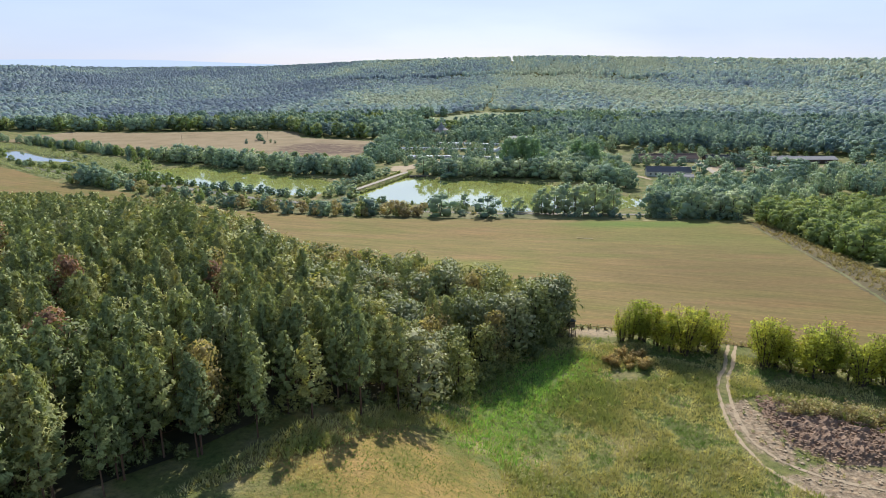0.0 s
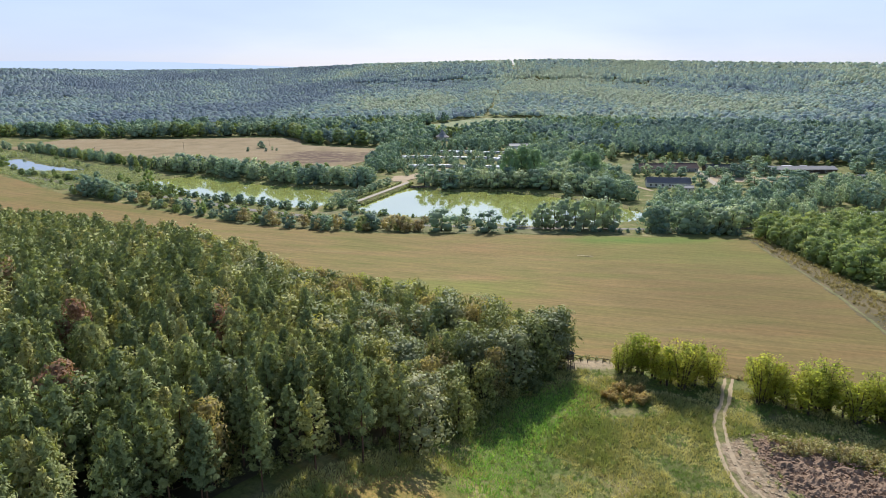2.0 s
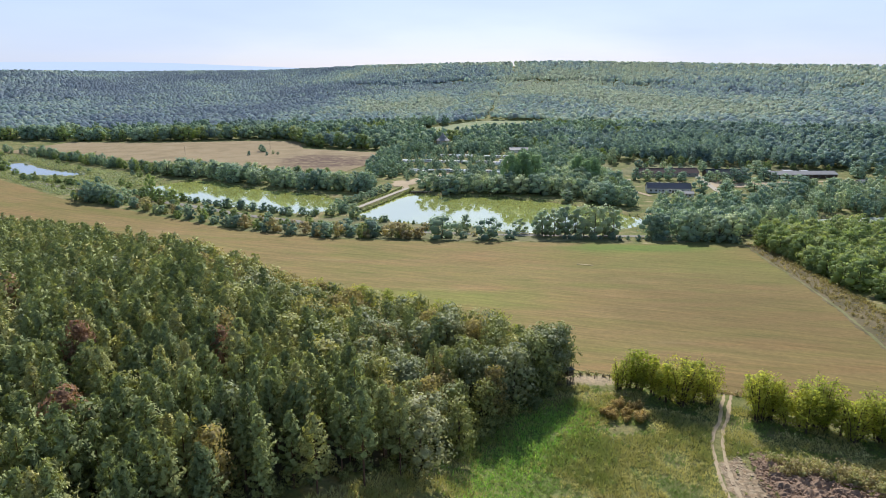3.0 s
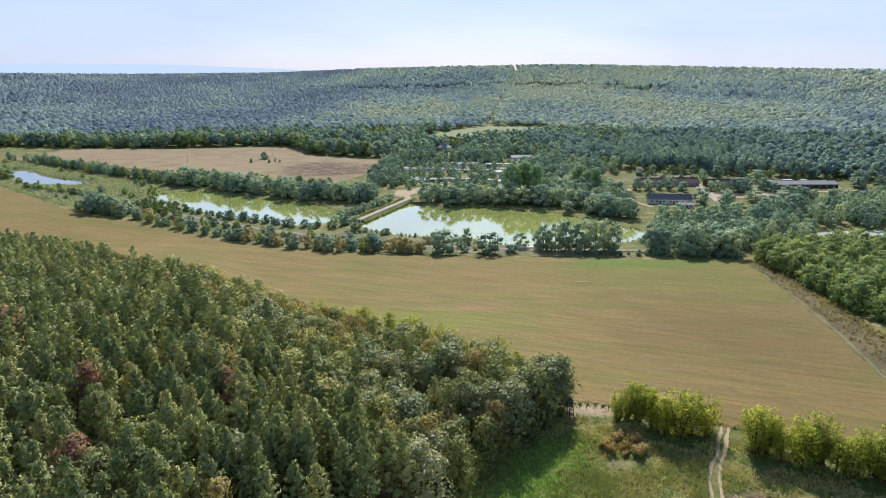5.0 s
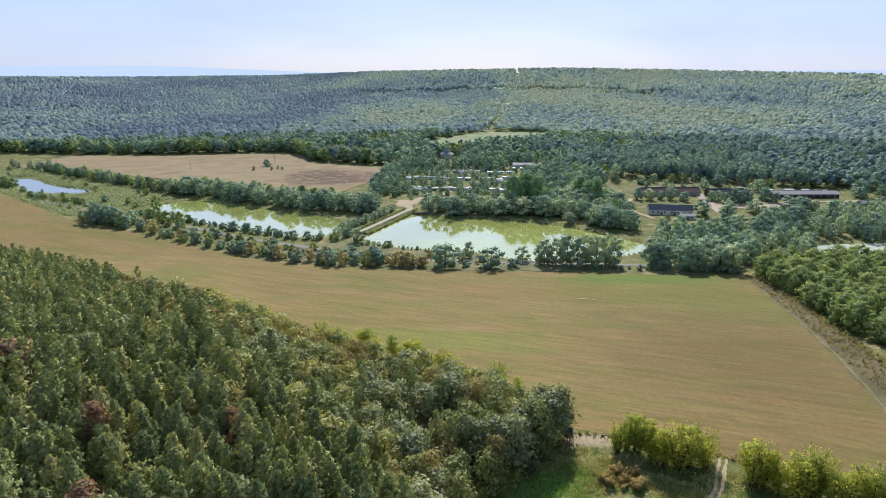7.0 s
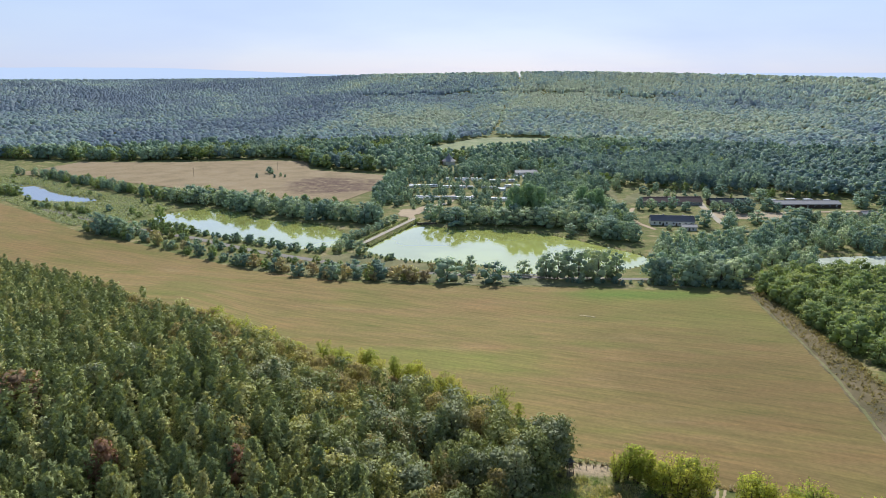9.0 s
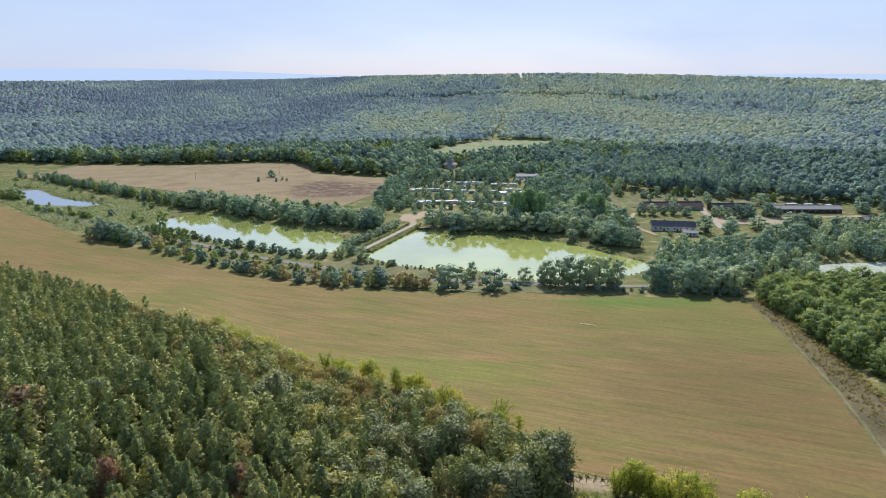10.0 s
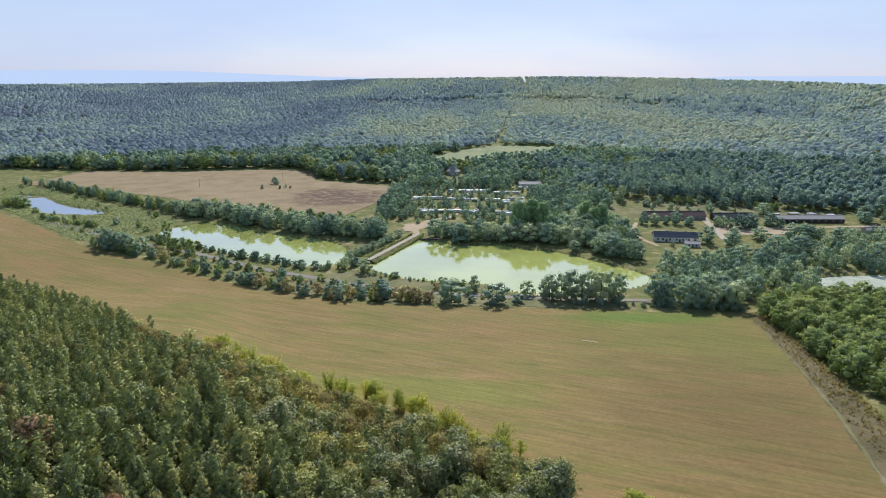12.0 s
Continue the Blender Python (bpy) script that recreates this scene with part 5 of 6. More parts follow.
grow(along([(-470, 700), (-440, 690), (-400, 672)], 7, 12, 64), "hedge_tree", [VOAK], 5, 9, "dark green tree of a long valley hedge", "tree", "hedge on the north shore")
ring_reeds = []
for r in PONDS:
    c0 = r.mean(0)
    dd = r - c0
    ring_reeds.append(c0 + dd * (1 + 0.8 / np.hypot(*dd.T))[:, None])
p = np.concatenate(ring_reeds)
p = np.concatenate([p + rng.normal(0, 1.0, p.shape) for _ in range(3)])
woods("bank_grass", [[stem_shape(280 + k, 5, 26, 0.2)[0]] for k in range(3)], [REED], p[:, 0], p[:, 1], rng.uniform(0.5, 1.5, len(p)), rng.uniform(1.2, 2.2, len(p)), rng.uniform(0, 1, len(p)), "uneven grass and reeds along the pond banks", "grass")
p = np.concatenate([along([(152.5, 313), (142.3, 247), (131, 197), (120, 154), (111, 120)], 0.17, 8.5, 65), along([(155, 313), (147, 247), (137, 197), (127, 154), (118, 120)], 0.16, 4, 67)])
woods("margin_weeds", [[stem_shape(290 + k, 5, 20, 0.15)[0]] for k in range(3)], [BROWNISH], p[:, 0], p[:, 1], rng.uniform(0.3, 1.3, len(p)), rng.uniform(1.0, 2.0, len(p)), rng.uniform(0, 1, len(p)), "dry brown weeds along the field margin", "weeds")

p = np.concatenate([along([(-51.8, 412.4), (-22.8, 487.4)], 0.45, 1.6, 81), along([(-60.2, 415.6), (-31.2, 490.6)], 0.45, 1.6, 82)])
woods("dam_grass", [[stem_shape(285 + k, 5, 30, 0.17)[0]] for k in range(3)], [REED], p[:, 0], p[:, 1], rng.uniform(0.8, 1.8, len(p)), rng.uniform(1.2, 2.0, len(p)), rng.uniform(0, 1, len(p)), "tall grass and reeds along the sides of the dam", "grass", sink=-0.7)

# ---- woods behind the valley and on the hill ----
def edge_of_woods(x):
    return np.interp(x, [-1500, -550, -356, -225, -185, -150, -60, 0, 90, 125, 150, 214, 283, 367, 480, 800], [760, 803, 815, 846, 838, 762, 735, 815, 770, 660, 645, 640, 612, 585, 548, 535])


PASTURE = smooth_ring([(-40, 925), (10, 1000), (70, 1052), (160, 1030), (138, 950), (60, 900), (-10, 862)])


def hill_spots(r0, r1, gap, seed, half=36.5):
    g = np.random.default_rng(seed)
    n = int(np.radians(2 * half) * (r1 ** 2 - r0 ** 2) / 2 / gap ** 2)
    r = np.sqrt(g.uniform(r0 ** 2, r1 ** 2, n))
    a = np.radians(g.uniform(-half, half, n))
    x, y = r * np.sin(a), r * np.cos(a)
    far = np.interp(np.degrees(a), HILL_AZ, HILL_FAR)
    ride = np.abs(x - np.interp(y, [1050, 1511, 1835, 2100], [66, 124, 188, 212])) < np.interp(y, [1050, 1150, 1300, 1850, 1930, 2100], [6.0, 4.5, 2.6, 2.6, 5.0, 5.0])
    ok = (y > edge_of_woods(x)) & (r < far + 50) & ~(ride & (y > 1030)) & (inside(x, y, PASTURE) < -3)
    return x[ok], y[ok], g


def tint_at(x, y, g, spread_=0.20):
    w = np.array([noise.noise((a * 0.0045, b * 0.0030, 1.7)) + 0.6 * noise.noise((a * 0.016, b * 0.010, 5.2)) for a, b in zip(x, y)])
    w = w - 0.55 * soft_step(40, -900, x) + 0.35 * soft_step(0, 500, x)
    # Paler round the sun's bearing: bright haze put into the tree tint.
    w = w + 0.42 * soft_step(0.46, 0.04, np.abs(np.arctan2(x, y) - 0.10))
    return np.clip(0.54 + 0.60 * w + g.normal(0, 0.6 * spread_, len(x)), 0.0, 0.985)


def dome(seed):
    """A low crown seen from far: a lumpy dome with an uneven edge."""
    g = np.random.default_rng(seed)
    s = 5
    v, f = [], []
    for k, (z, r) in enumerate(((0.60, 0.98), (0.86, 0.70))):
        a = np.linspace(0, 2 * np.pi, s, endpoint=False) + k * 0.6 + g.uniform(-0.3, 0.3, s)
        v += [[r * g.uniform(0.75, 1.25) * np.cos(q) * 0.36, r * g.uniform(0.75, 1.25) * np.sin(q) * 0.36, z + g.uniform(-0.08, 0.08)] for q in a]
    v.append([g.uniform(-0.08, 0.08), g.uniform(-0.08, 0.08), 1.0])
    for j in range(s):
        f.append([j, (j + 1) % s, s + (j + 1) % s, s + j])
        f.append([s + j, s + (j + 1) % s, 2 * s, 2 * s])
    return np.array(v), np.array(f)


def tent(seed, foot=0.58):
    """A crown on the upper slope: a six-sided skirt under a blunt top."""
    g = np.random.default_rng(seed)
    a = np.linspace(0, 2 * np.pi, 6, endpoint=False) + g.uniform(-0.3, 0.3, 6)
    v = [[g.uniform(0.75, 1.2) * np.cos(q) * 0.36, g.uniform(0.75, 1.2) * np.sin(q) * 0.36, foot + g.uniform(-0.1, 0.1)] for q in a]
    v += [[g.uniform(0.7, 1.2) * np.cos(q) * 0.2, g.uniform(0.7, 1.2) * np.sin(q) * 0.2, g.uniform(0.90, 1.0)] for q in a[1::2]]
    f = [[6, 7, 8, 8]]
    for j in range(3):
        p, n = 6 + j, 6 + (j + 1) % 3
        f += [[2 * j, 2 * j + 1, p, p], [2 * j + 1, (2 * j + 2) % 6, n, p], [(2 * j + 2) % 6, (2 * j + 3) % 6, n, n]][:2]
    return np.array(v), np.array(f)


def stand(x, y):
    """Height of the hill forest: an old stand along the top, with younger growth below its edge."""
    r, az = np.hypot(x, y), np.degrees(np.arctan2(x, y))
    front = np.interp(az, [-36, -26, -15, -6, 0, 3, 10, 16, 20], [1950, 1960, 2120, 1820, 1780, 1760, 1740, 1740, 1760])
    front = front + 18 * np.sin(az * 1.9) + 9 * np.sin(az * 5.3)
    young = soft_step(-420, -40, r - front) * (r < front) * soft_step(21, 16, az) * np.clip(0.72 + 0.35 * np.sin(az * 0.83 + 1.0), 0.3, 1) * np.interp(az, [-8, -3], [0.5, 1])
    return r - front, young


rim = along([(-560, 806), (-450, 806), (-356, 820), (-225, 852), (-190, 842), (-150, 768), (-70, 742)], 8.5, 10, 66)
grow(rim, "margin_tree", [FAR_COPSE, FAR_OAK], 12, 17, "fresh green round tree at the edge of the hill forest", "tree", "margin of the hill forest", (1.0, 1.4))
x, y, g = hill_spots(600, 1000, 7.4, 71)
clump = np.array([noise.noise((a * 0.012, b * 0.012, 9.0)) for a, b in zip(x, y)])
dark = (x > 105) & (y < 905) & (clump > -0.28 - 0.2 * (x > 260))
spire = dark & (g.uniform(0, 1, len(x)) < np.where((x > 165) & (x < 330) & (y < 800), 0.6, 0.10))
sx, sy = np.concatenate([x[spire], x[spire] + g.uniform(-4, 4, spire.sum())]), np.concatenate([y[spire], y[spire] + g.uniform(-4, 4, spire.sum())])
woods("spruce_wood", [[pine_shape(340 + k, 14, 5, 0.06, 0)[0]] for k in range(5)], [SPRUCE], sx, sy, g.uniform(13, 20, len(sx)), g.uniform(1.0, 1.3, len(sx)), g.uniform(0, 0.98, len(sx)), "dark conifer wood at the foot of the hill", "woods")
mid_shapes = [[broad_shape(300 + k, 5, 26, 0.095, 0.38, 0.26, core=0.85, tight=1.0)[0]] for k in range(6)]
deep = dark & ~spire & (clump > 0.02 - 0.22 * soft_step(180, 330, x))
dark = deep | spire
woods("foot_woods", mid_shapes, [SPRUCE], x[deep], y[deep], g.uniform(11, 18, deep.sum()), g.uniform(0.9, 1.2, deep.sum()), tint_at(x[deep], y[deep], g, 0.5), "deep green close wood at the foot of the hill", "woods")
x, y, clump = x[~dark], y[~dark], clump[~dark]
patch = np.array([noise.noise((a * 0.017, b * 0.013, 4.4)) for a, b in zip(x, y)])
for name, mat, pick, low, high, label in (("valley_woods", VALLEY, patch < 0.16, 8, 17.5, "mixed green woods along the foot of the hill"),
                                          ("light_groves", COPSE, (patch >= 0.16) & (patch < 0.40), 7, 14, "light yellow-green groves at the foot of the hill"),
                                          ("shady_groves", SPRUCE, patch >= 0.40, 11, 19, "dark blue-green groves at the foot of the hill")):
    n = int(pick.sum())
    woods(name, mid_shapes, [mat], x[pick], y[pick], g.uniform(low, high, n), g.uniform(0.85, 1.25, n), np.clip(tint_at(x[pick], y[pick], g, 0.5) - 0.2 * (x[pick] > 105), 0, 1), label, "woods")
domes = [[dome(320 + k)] for k in range(8)]
caps = [[tent(330 + k)] for k in range(8)]
x, y, g = hill_spots(1000, 1600, 6.7, 72)
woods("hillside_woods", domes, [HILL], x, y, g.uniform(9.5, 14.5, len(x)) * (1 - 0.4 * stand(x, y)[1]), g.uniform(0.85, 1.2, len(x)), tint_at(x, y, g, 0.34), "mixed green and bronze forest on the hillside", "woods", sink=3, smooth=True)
x, y, g = hill_spots(1600, 2820, 8.1, 73)
past, young = stand(x, y)
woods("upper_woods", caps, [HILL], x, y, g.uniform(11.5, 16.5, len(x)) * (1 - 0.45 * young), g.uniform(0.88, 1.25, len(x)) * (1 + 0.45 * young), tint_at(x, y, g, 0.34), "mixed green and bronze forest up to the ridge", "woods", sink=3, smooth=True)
edge = (past > 0) & (past < 14) & (g.uniform(0, 1, len(x)) < np.interp(np.arctan2(x, y), [-0.14, -0.05], [0.3, 0.7]))
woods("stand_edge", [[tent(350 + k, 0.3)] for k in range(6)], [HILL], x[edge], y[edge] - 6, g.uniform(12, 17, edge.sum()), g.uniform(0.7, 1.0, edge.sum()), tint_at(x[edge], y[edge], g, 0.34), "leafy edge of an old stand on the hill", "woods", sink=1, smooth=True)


# ---- buildings, caravans and small things ----
def box(size, at=(0, 0, 0), bevel=0.0):
    bm = bmesh.new()
    bmesh.ops.create_cube(bm, size=1)
    bm.transform(Matrix.Translation(at) @ Matrix.Diagonal((*size, 1)))
    if bevel:
        bmesh.ops.bevel(bm, geom=bm.edges[:], offset=bevel, segments=2, affect="EDGES")
    return bm


def gable(length, depth, wall, rise, over, thick=0.22):
    """Two roof slopes with thickness and eaves; ridge along x."""
    bm = bmesh.new()
    l, d = length / 2 + over, depth / 2 + over
    low = wall - rise * over / (depth / 2)
    ring = [(-d, low), (0, wall + rise), (d, low), (d, low + thick), (0, wall + rise + thick), (-d, low + thick)]
    ends = [[bm.verts.new((s * l, a, b)) for a, b in ring] for s in (-1, 1)]
    for k in range(6):
        bm.faces.new((ends[0][k], ends[0][(k + 1) % 6], ends[1][(k + 1) % 6], ends[1][k]))
    bm.faces.new(ends[0][::-1])
    bm.faces.new(ends[1])
    bmesh.ops.recalc_face_normals(bm, faces=bm.faces[:])
    return bm


def shell(length, depth, wall, rise):
    """House walls with gable ends."""
    bm = bmesh.new()
    l, d = length / 2, depth / 2
    ring = [(-d, -0.5), (d, -0.5), (d, wall), (0, wall + rise), (-d, wall)]
    ends = [[bm.verts.new((s * l, a, b)) for a, b in ring] for s in (-1, 1)]
    for k in range(5):
        bm.faces.new((ends[0][k], ends[0][(k + 1) % 5], ends[1][(k + 1) % 5], ends[1][k]))
    bm.faces.new(ends[0][::-1])
    bm.faces.new(ends[1])
    bmesh.ops.recalc_face_normals(bm, faces=bm.faces[:])
    return bm


def house(name, x, y, turn, length, depth, wall, rise, wall_mat, roof_mat, windows, label, doors=(), chimneys=(), ridge=True):
    ob = thing(name, x, y, None, turn, label, "house", "village houses")
    body = part("wall", (shell(length, depth, wall, rise), wall_mat), ob)
    roof = part("roof", (gable(length, depth, wall + 0.02, rise, 0.5), roof_mat), ob)
    if ridge:
        part("ridge_cap", (box((length + 0.8, 0.45, 0.14), (0, 0, wall + rise + 0.26), 0.04), roof_mat), roof)
    for side in (-1, 1):
        part("gutter", (box((length + 1.0, 0.14, 0.12), (0, side * (depth / 2 + 0.55), wall - rise * 0.5 / (depth / 2) + 0.02), 0.03), GREY), ob)
    for side in (-1, 1):
        for u in windows:
            at = (u * length, side * (depth / 2 + 0.02), wall * 0.52)
            w = part("window", (box((1.5, 0.12, 1.4), at, 0.02), WHITE), ob)
            part("pane", (box((1.24, 0.06, 1.14), (at[0], at[1] + side * 0.05, at[2]), 0.0), GLASS), w)
            part("window_sill", (box((1.7, 0.22, 0.08), (at[0], at[1] + side * 0.08, at[2] - 0.75), 0.0), CONCRETE), w)
    for u in doors:
        d = part("door", (box((1.1, 0.12, 2.1), (u * length, -(depth / 2 + 0.03), 1.05), 0.02), WALL_DARK), ob)
        part("door_handle", (box((0.16, 0.08, 0.04), (u * length + 0.4, -(depth / 2 + 0.12), 1.05)), GREY), d)
    for u in chimneys:
        c = part("chimney", (box((0.7, 0.7, 1.6), (u * length, 0.6, wall + rise + 0.3), 0.03), WALL_GREY), roof)
    return ob


house("white_house", 165, 480, -6, 31, 9, 3.6, 3.1, WALL_WHITE, ROOF_SLATE, (-0.42, -0.30, -0.14, 0.02, 0.16, 0.30, 0.43), "long white rendered house with a grey roof", (-0.22, 0.09), (-0.2, 0.25))
house("long_house", 189, 558, 4, 52, 11, 3.2, 3.4, WALL_GREY, ROOF_BROWN, (-0.45, -0.35, -0.25, -0.15, -0.05, 0.05, 0.15, 0.25, 0.35, 0.45), "long low house with a brown tiled roof", (-0.1, 0.2), (0.1,))
house("dark_house", 238, 556, 3, 34, 10, 3.0, 3.0, WALL_DARK, ROOF_DARK, (-0.4, -0.2, 0.0, 0.2, 0.4), "low house with a dark green roof among trees", (0.1,), (-0.3,))
house("cow_barn", 300, 551, 2, 56, 12, 3.4, 2.0, WALL_DARK, ROOF_PALE, (-0.44, -0.33, -0.22, -0.11, 0.0, 0.11, 0.22, 0.33, 0.44), "long dark barn with a pale fibre-cement roof", (-0.05, 0.3), ())
house("annex", 172, 463, -8, 10, 6, 2.6, 1.2, WALL_WHITE, ROOF_PALE, (-0.25, 0.25), "small white annex with a pale roof", (0.0,), ())
house("camp_house", 83, 722, 3, 24, 9, 3.0, 2.2, WALL_WHITE, ROOF_PALE, (-0.35, -0.1, 0.15, 0.4), "white camp building with a pale roof", (0.05,), ())
house("shed", 330, 512, 6, 12, 7, 2.8, 1.5, WALL_GREY, ROOF_PALE, (-0.3, 0.3), "small grey shed with a pale roof", (0.0,), ())
for k, (dx, dy, w, d, h) in enumerate(((300, 574, 10, 5, 2.6), (316, 576, 7, 5, 2.2), (282, 572, 8, 4, 2.4), (330, 570, 6, 5, 2.5))):
    ob = thing("stacked_bales", dx, dy, None, 4, "pale wrapped bales stacked behind the barn", "bale stack", "bale stacks")
    part("bales", (box((w, d, h), (0, 0, h / 2), 0.3), WHITE if k % 2 else STRAW), ob)
    part("cover", (box((w * 0.9, d * 0.92, 0.18), (0, 0, h + 0.05), 0.05), GREY), ob)


def pavilion(x, y):
    """A large tent-like pyramid roof on posts with a small cap."""
    ob = thing("pavilion", x, y, None, 20, "pavilion with a tall pointed grey roof", "pavilion")
    bm = bmesh.new()
    rings = []
    for r, z in ((9.0, 4.6), (5.0, 7.2), (2.0, 10.8), (0.5, 13.6)):
        rings.append([bm.verts.new((r * math.cos(a * math.pi / 4), r * math.sin(a * math.pi / 4), z)) for a in range(8)])
    for a, b in zip(rings, rings[1:]):
        for k in range(8):
            bm.faces.new((a[k], a[(k + 1) % 8], b[(k + 1) % 8], b[k]))
    bm.faces.new(rings[-1])
    bm.faces.new(rings[0][::-1])
    roof = part("roof", (bm, ROOF_PALE), ob)
    part("cap", (box((0.8, 0.8, 1.0), (0, 0, 13.9), 0.15), WHITE), roof)
    part("wall", (box((11.5, 11.5, 4.6), (0, 0, 2.3), 0.1), WALL_WHITE), ob)
    for a in range(8):
        part("post", (box((0.3, 0.3, 4.6), (8.3 * math.cos(a * math.pi / 4), 8.3 * math.sin(a * math.pi / 4), 2.3)), TIMBER), ob)


pavilion(-2, 800)


def caravan(length, tall, awning):
    ob = thing("caravan", 0, 0, 0, 0, "white touring caravan parked between camp trees", "caravan", "caravans of the camp")
    body = part("body", (box((length, 2.4, tall - 0.5), (0, 0, 0.5 + (tall - 0.5) / 2), 0.28), WHITE), ob)
    part("roof_hatch", (box((0.7, 0.7, 0.14), (0.3, 0, tall + 0.04), 0.03), GREY), body)
    for side in (-1, 1):
        for u in (-0.3, 0.05, 0.33):
            part("window", (box((1.1, 0.06, 0.7), (u * length, side * 1.21, tall * 0.62), 0.02), GLASS), body)
        bm = bmesh.new()
        bmesh.ops.create_cone(bm, cap_ends=True, segments=12, radius1=0.34, radius2=0.34, depth=0.22, matrix=Matrix.Translation((0.2, side * 1.05, 0.34)) @ Matrix.Rotation(radians(90), 4, "X"))
        part("wheel", (bm, RUBBER), ob)
    part("drawbar", (box((1.3, 0.14, 0.12), (-length / 2 - 0.6, 0, 0.5), 0.02), GREY), ob)
    if awning:
        part("awning", (box((length * 0.8, 2.6, 2.1), (0, -2.5, 1.05), 0.2), awning), ob, "canvas awning")
    return ob


models = [caravan(7.0, 2.8, None), caravan(7.8, 2.9, WHITE), caravan(6.2, 2.7, TARP)]
rng = np.random.default_rng(77)
first = [True] * 3
for x0, y0, n, gap in CARAVAN_ROWS:
    for k in range(n):
        if rng.uniform() < 0.05:
            continue
        w = int(rng.integers(3))
        x, y = x0 + k * gap + rng.uniform(-0.8, 0.8), y0 + rng.uniform(-1.2, 1.2)
        m = pose(x, y, height(x, y), 0, 0, rng.uniform(-5, 5))
        if first[w]:
            models[w].matrix_basis = m
            first[w] = False
        else:
            copy_thing(models[w], m)


def car(paint, label):
    ob = thing("car", 0, 0, 0, 0, label, "car", "parked cars")
    body = part("body", (box((4.3, 1.75, 0.62), (0, 0, 0.62), 0.16), paint), ob)
    bm = box((2.5, 1.55, 0.56), (-0.2, 0, 1.18), 0.0)
    for v in bm.verts:
        if v.co.z > 1.2:
            v.co.x = -0.2 + (v.co.x + 0.2) * 0.68
            v.co.y *= 0.84
    part("cabin", (bm, GLASS), ob)
    part("roof", (box((1.65, 1.3, 0.07), (-0.2, 0, 1.48), 0.03), paint), ob)
    for sx in (-1.3, 1.35):
        for sy in (-0.8, 0.8):
            bm = bmesh.new()
            bmesh.ops.create_cone(bm, cap_ends=True, segments=14, radius1=0.32, radius2=0.32, depth=0.2, matrix=Matrix.Translation((sx, sy, 0.32)) @ Matrix.Rotation(radians(90), 4, "X"))
            part("wheel", (bm, RUBBER), ob)
    for sy in (-0.6, 0.6):
        part("headlight", (box((0.08, 0.3, 0.14), (2.13, sy, 0.72), 0.02), WHITE), body)
    return ob


dark_car = car(CAR_DARK, "dark car parked on the dusty farm yard")
dark_car.matrix_basis = pose(221, 515, height(221, 515) + 0.2, 0, 0, 12)
pale_car = car(CAR_SILVER, "silver car parked by the sandy camp road")
pale_car.matrix_basis = pose(-20, 525, height(-20, 525) + 0.27, 0, 0, 70)
for x, y, a in ((-14, 529, 60), (-5, 548, 20), (20, 585, 0), (158, 655, 15)):
    copy_thing(pale_car, pose(x, y, height(x, y) + 0.2, 0, 0, a))
copy_thing(dark_car, pose(345, 548, height(345, 548), 0, 0, 40))

# guard rail and low wall on the shore road
ob = thing("road_parapet", 44, 344, None, -4, "long low white concrete parapet of a culvert on the shore road", "parapet")
part("beam", (box((17, 0.35, 0.3), (0, 0, 1.0), 0.04), WHITE), ob)
part("base", (box((17.4, 0.5, 0.45), (0, 0, 0.2), 0.04), CONCRETE), ob)
for k in range(9):
    part("post", (box((0.3, 0.3, 0.6), (-8.2 + k * 2.05, 0, 0.62), 0.03), CONCRETE), ob)
ob = thing("sluice", -17, 477, None, 0, "dark timber sluice wall at the pond head", "sluice")
part("wall", (box((15, 0.5, 1.9), (0, 0, -0.1), 0.05), TIMBER), ob)
part("cap", (box((15.4, 0.8, 0.16), (0, 0, 0.92), 0.03), CONCRETE), ob)
for k in range(8):
    part("post", (box((0.25, 0.25, 2.2), (-7 + 2 * k, -0.3, 0), 0.03), TIMBER), ob)

# power poles on the hay meadow
for x, y in ((-272, 690), (-196, 742), (-340, 642)):
    ob = thing("power_pole", x, y, None, 30, "thin grey wooden power pole on the dry meadow", "power pole", "power poles")
    v, f = tube([(0, 0, -0.5), (0, 0, 5), (0, 0, 10)], (0.16, 0.13, 0.1), 8)
    part("pole", mesh_data("pole", v, [f], [TIMBER]), ob)
    part("crossarm", (box((1.8, 0.12, 0.14), (0, 0, 9.5)), TIMBER), ob)
    for u in (-0.8, 0, 0.8):
        part("insulator", (box((0.1, 0.1, 0.22), (u, 0, 9.68), 0.02), WHITE), ob)

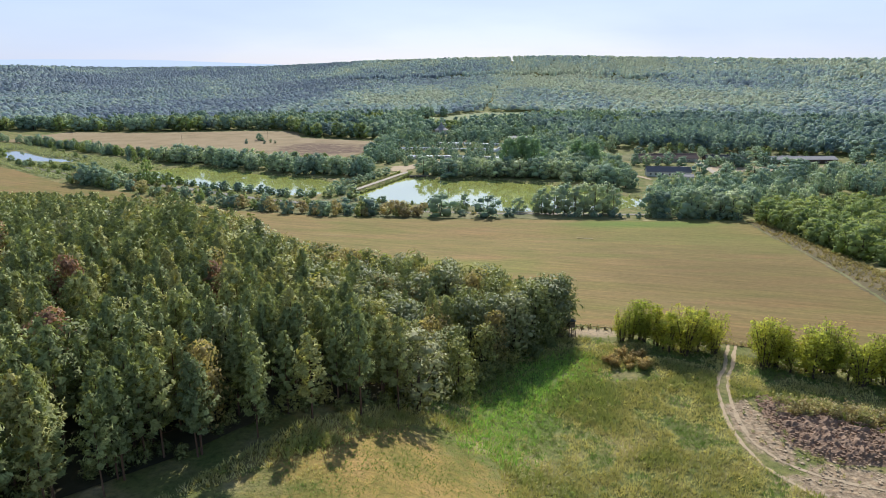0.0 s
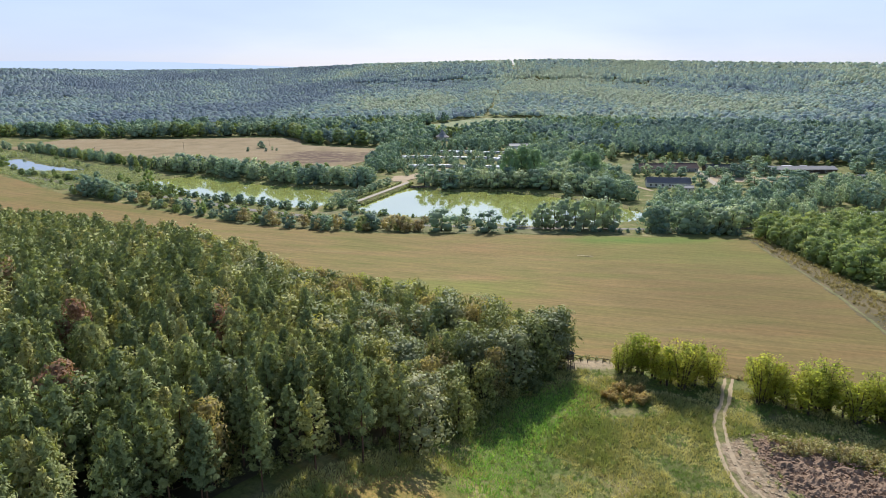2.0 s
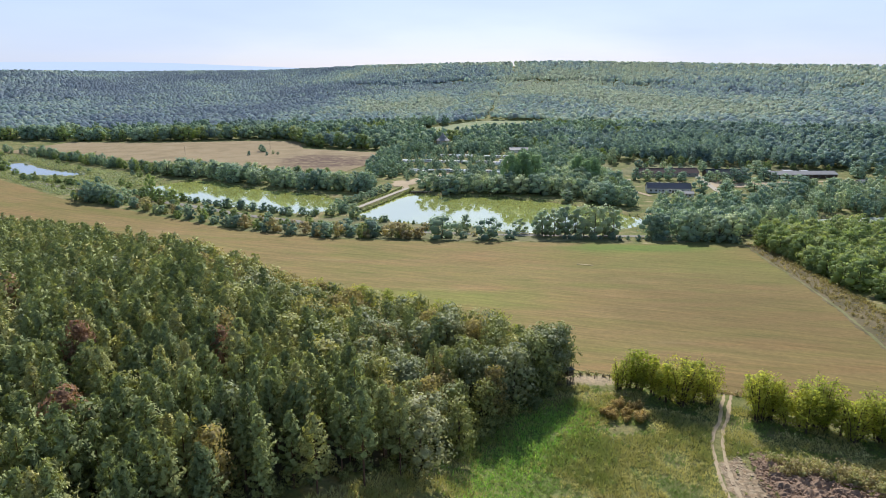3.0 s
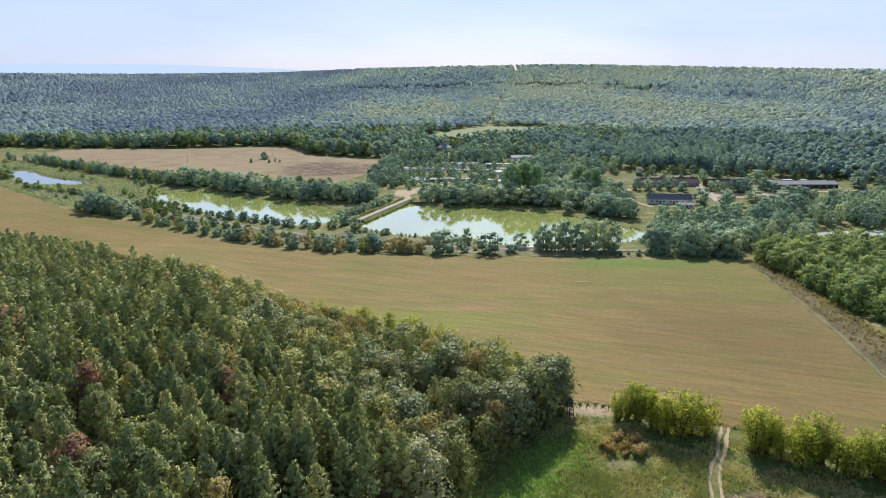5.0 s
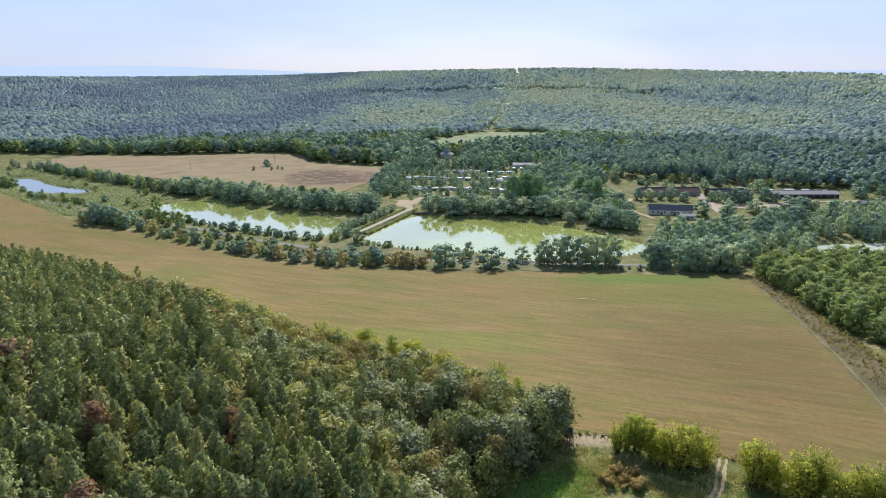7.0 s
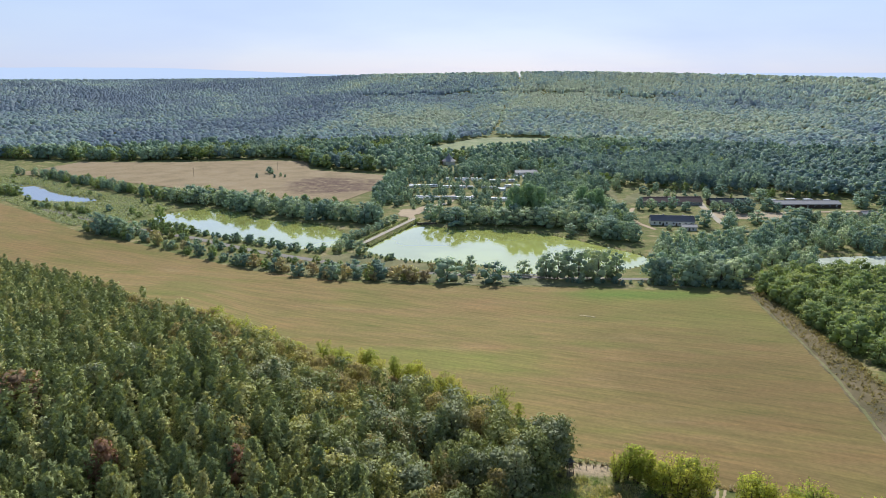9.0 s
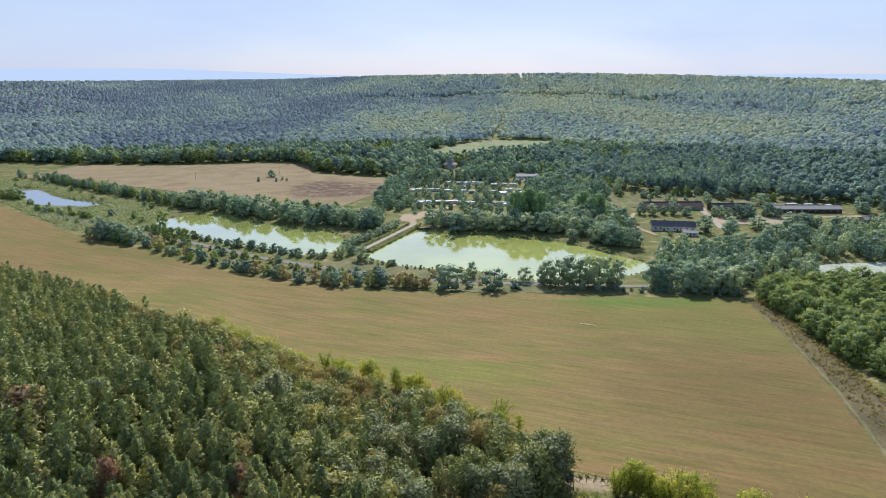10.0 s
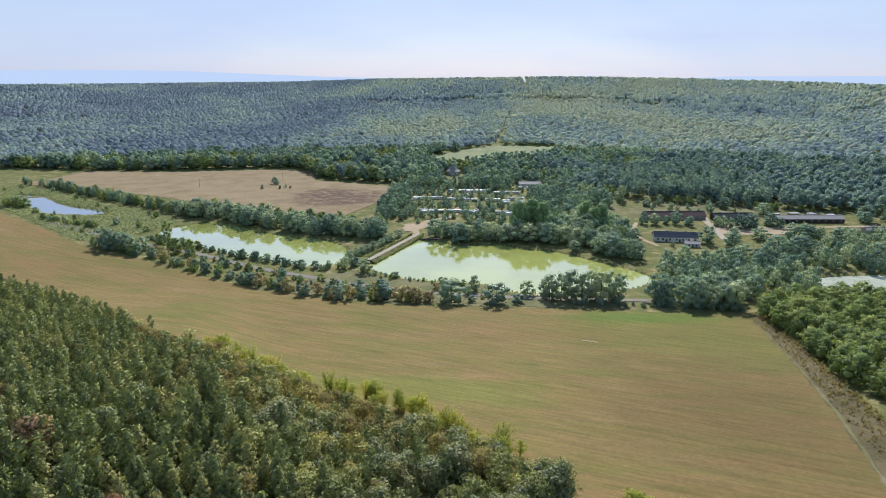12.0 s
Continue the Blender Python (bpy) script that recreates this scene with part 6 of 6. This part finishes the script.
# raised hide at the corner of the wood
ob = thing("raised_hide", 27.6, 132.4, None, 20, "dark wooden hunting hide on tall legs at the wood corner", "hunting hide", size=(0.85, 0.85, 0.8))
cabin = part("cabin", (box((1.6, 1.6, 1.7), (0, 0, 3.6), 0.04), TIMBER), ob)
part("roof", (box((2.1, 2.1, 0.1), (0, 0, 4.55), 0.02), ROOF_DARK), ob)
part("opening", (box((1.1, 0.05, 0.4), (0, -0.8, 3.9)), GLASS), cabin)
for sx in (-1, 1):
    for sy in (-1, 1):
        v, f = tube([(sx * 1.05, sy * 1.05, -0.4), (sx * 0.9, sy * 0.9, 1.4), (sx * 0.72, sy * 0.72, 2.85)], (0.09, 0.08, 0.07), 6)
        part("leg", mesh_data("leg", v, [f], [TIMBER]), ob)
for k in range(7):
    part("rung", (box((0.7, 0.06, 0.06), (0, -1.35 + k * 0.06, 0.35 + k * 0.34)), TIMBER), ob)
for sx in (-0.36, 0.36):
    v, f = tube([(sx, -1.45, -0.3), (sx, -1.1, 1.5), (sx, -0.85, 3.0)], (0.05, 0.045, 0.04), 5)
    part("ladder_rail", mesh_data("ladder_rail", v, [f], [TIMBER]), ob)

# old fence at the field gate
line = [(27.5 + 1.6 * k, 136.2 - 0.25 * k) for k in range(9)]
ob = thing("fence", line[0][0], line[0][1], None, 0, "old broken wooden post fence at the field gate", "fence")
g = np.random.default_rng(91)
hz = height(*line[0])
for k, (x, y) in enumerate(line):
    b = pose(x - line[0][0], y - line[0][1], height(x, y) - hz, g.uniform(-14, 14), g.uniform(-14, 14), 0)
    bm = box((0.11, 0.11, g.uniform(0.9, 1.5)), (0, 0, 0.5), 0.02)
    bm.transform(b)
    part("post", (bm, TIMBER), ob)
    if k in (1, 5):
        bm = box((1.7, 0.06, 0.12), (0.8, 0, 0.95), 0.0)
        bm.transform(b)
        part("rail", (bm, TIMBER), ob)

# straw left on the field
g = np.random.default_rng(4)
k = g.uniform(-1, 1, 46)
woods("straw_trail", [[blob(np.random.default_rng(170 + n), np.array([0, 0, 0.3]), 0.5, 0.5)] for n in range(3)], [STRAW], 60 + 3.2 * k + g.normal(0, 0.3, 46), 269.5 - 1.5 * k + g.normal(0, 0.35, 46),
      g.uniform(0.25, 0.6, 46), g.uniform(1.0, 2.0, 46), k, "thin trail of pale straw on the mown field", "straw", sink=-0.08)
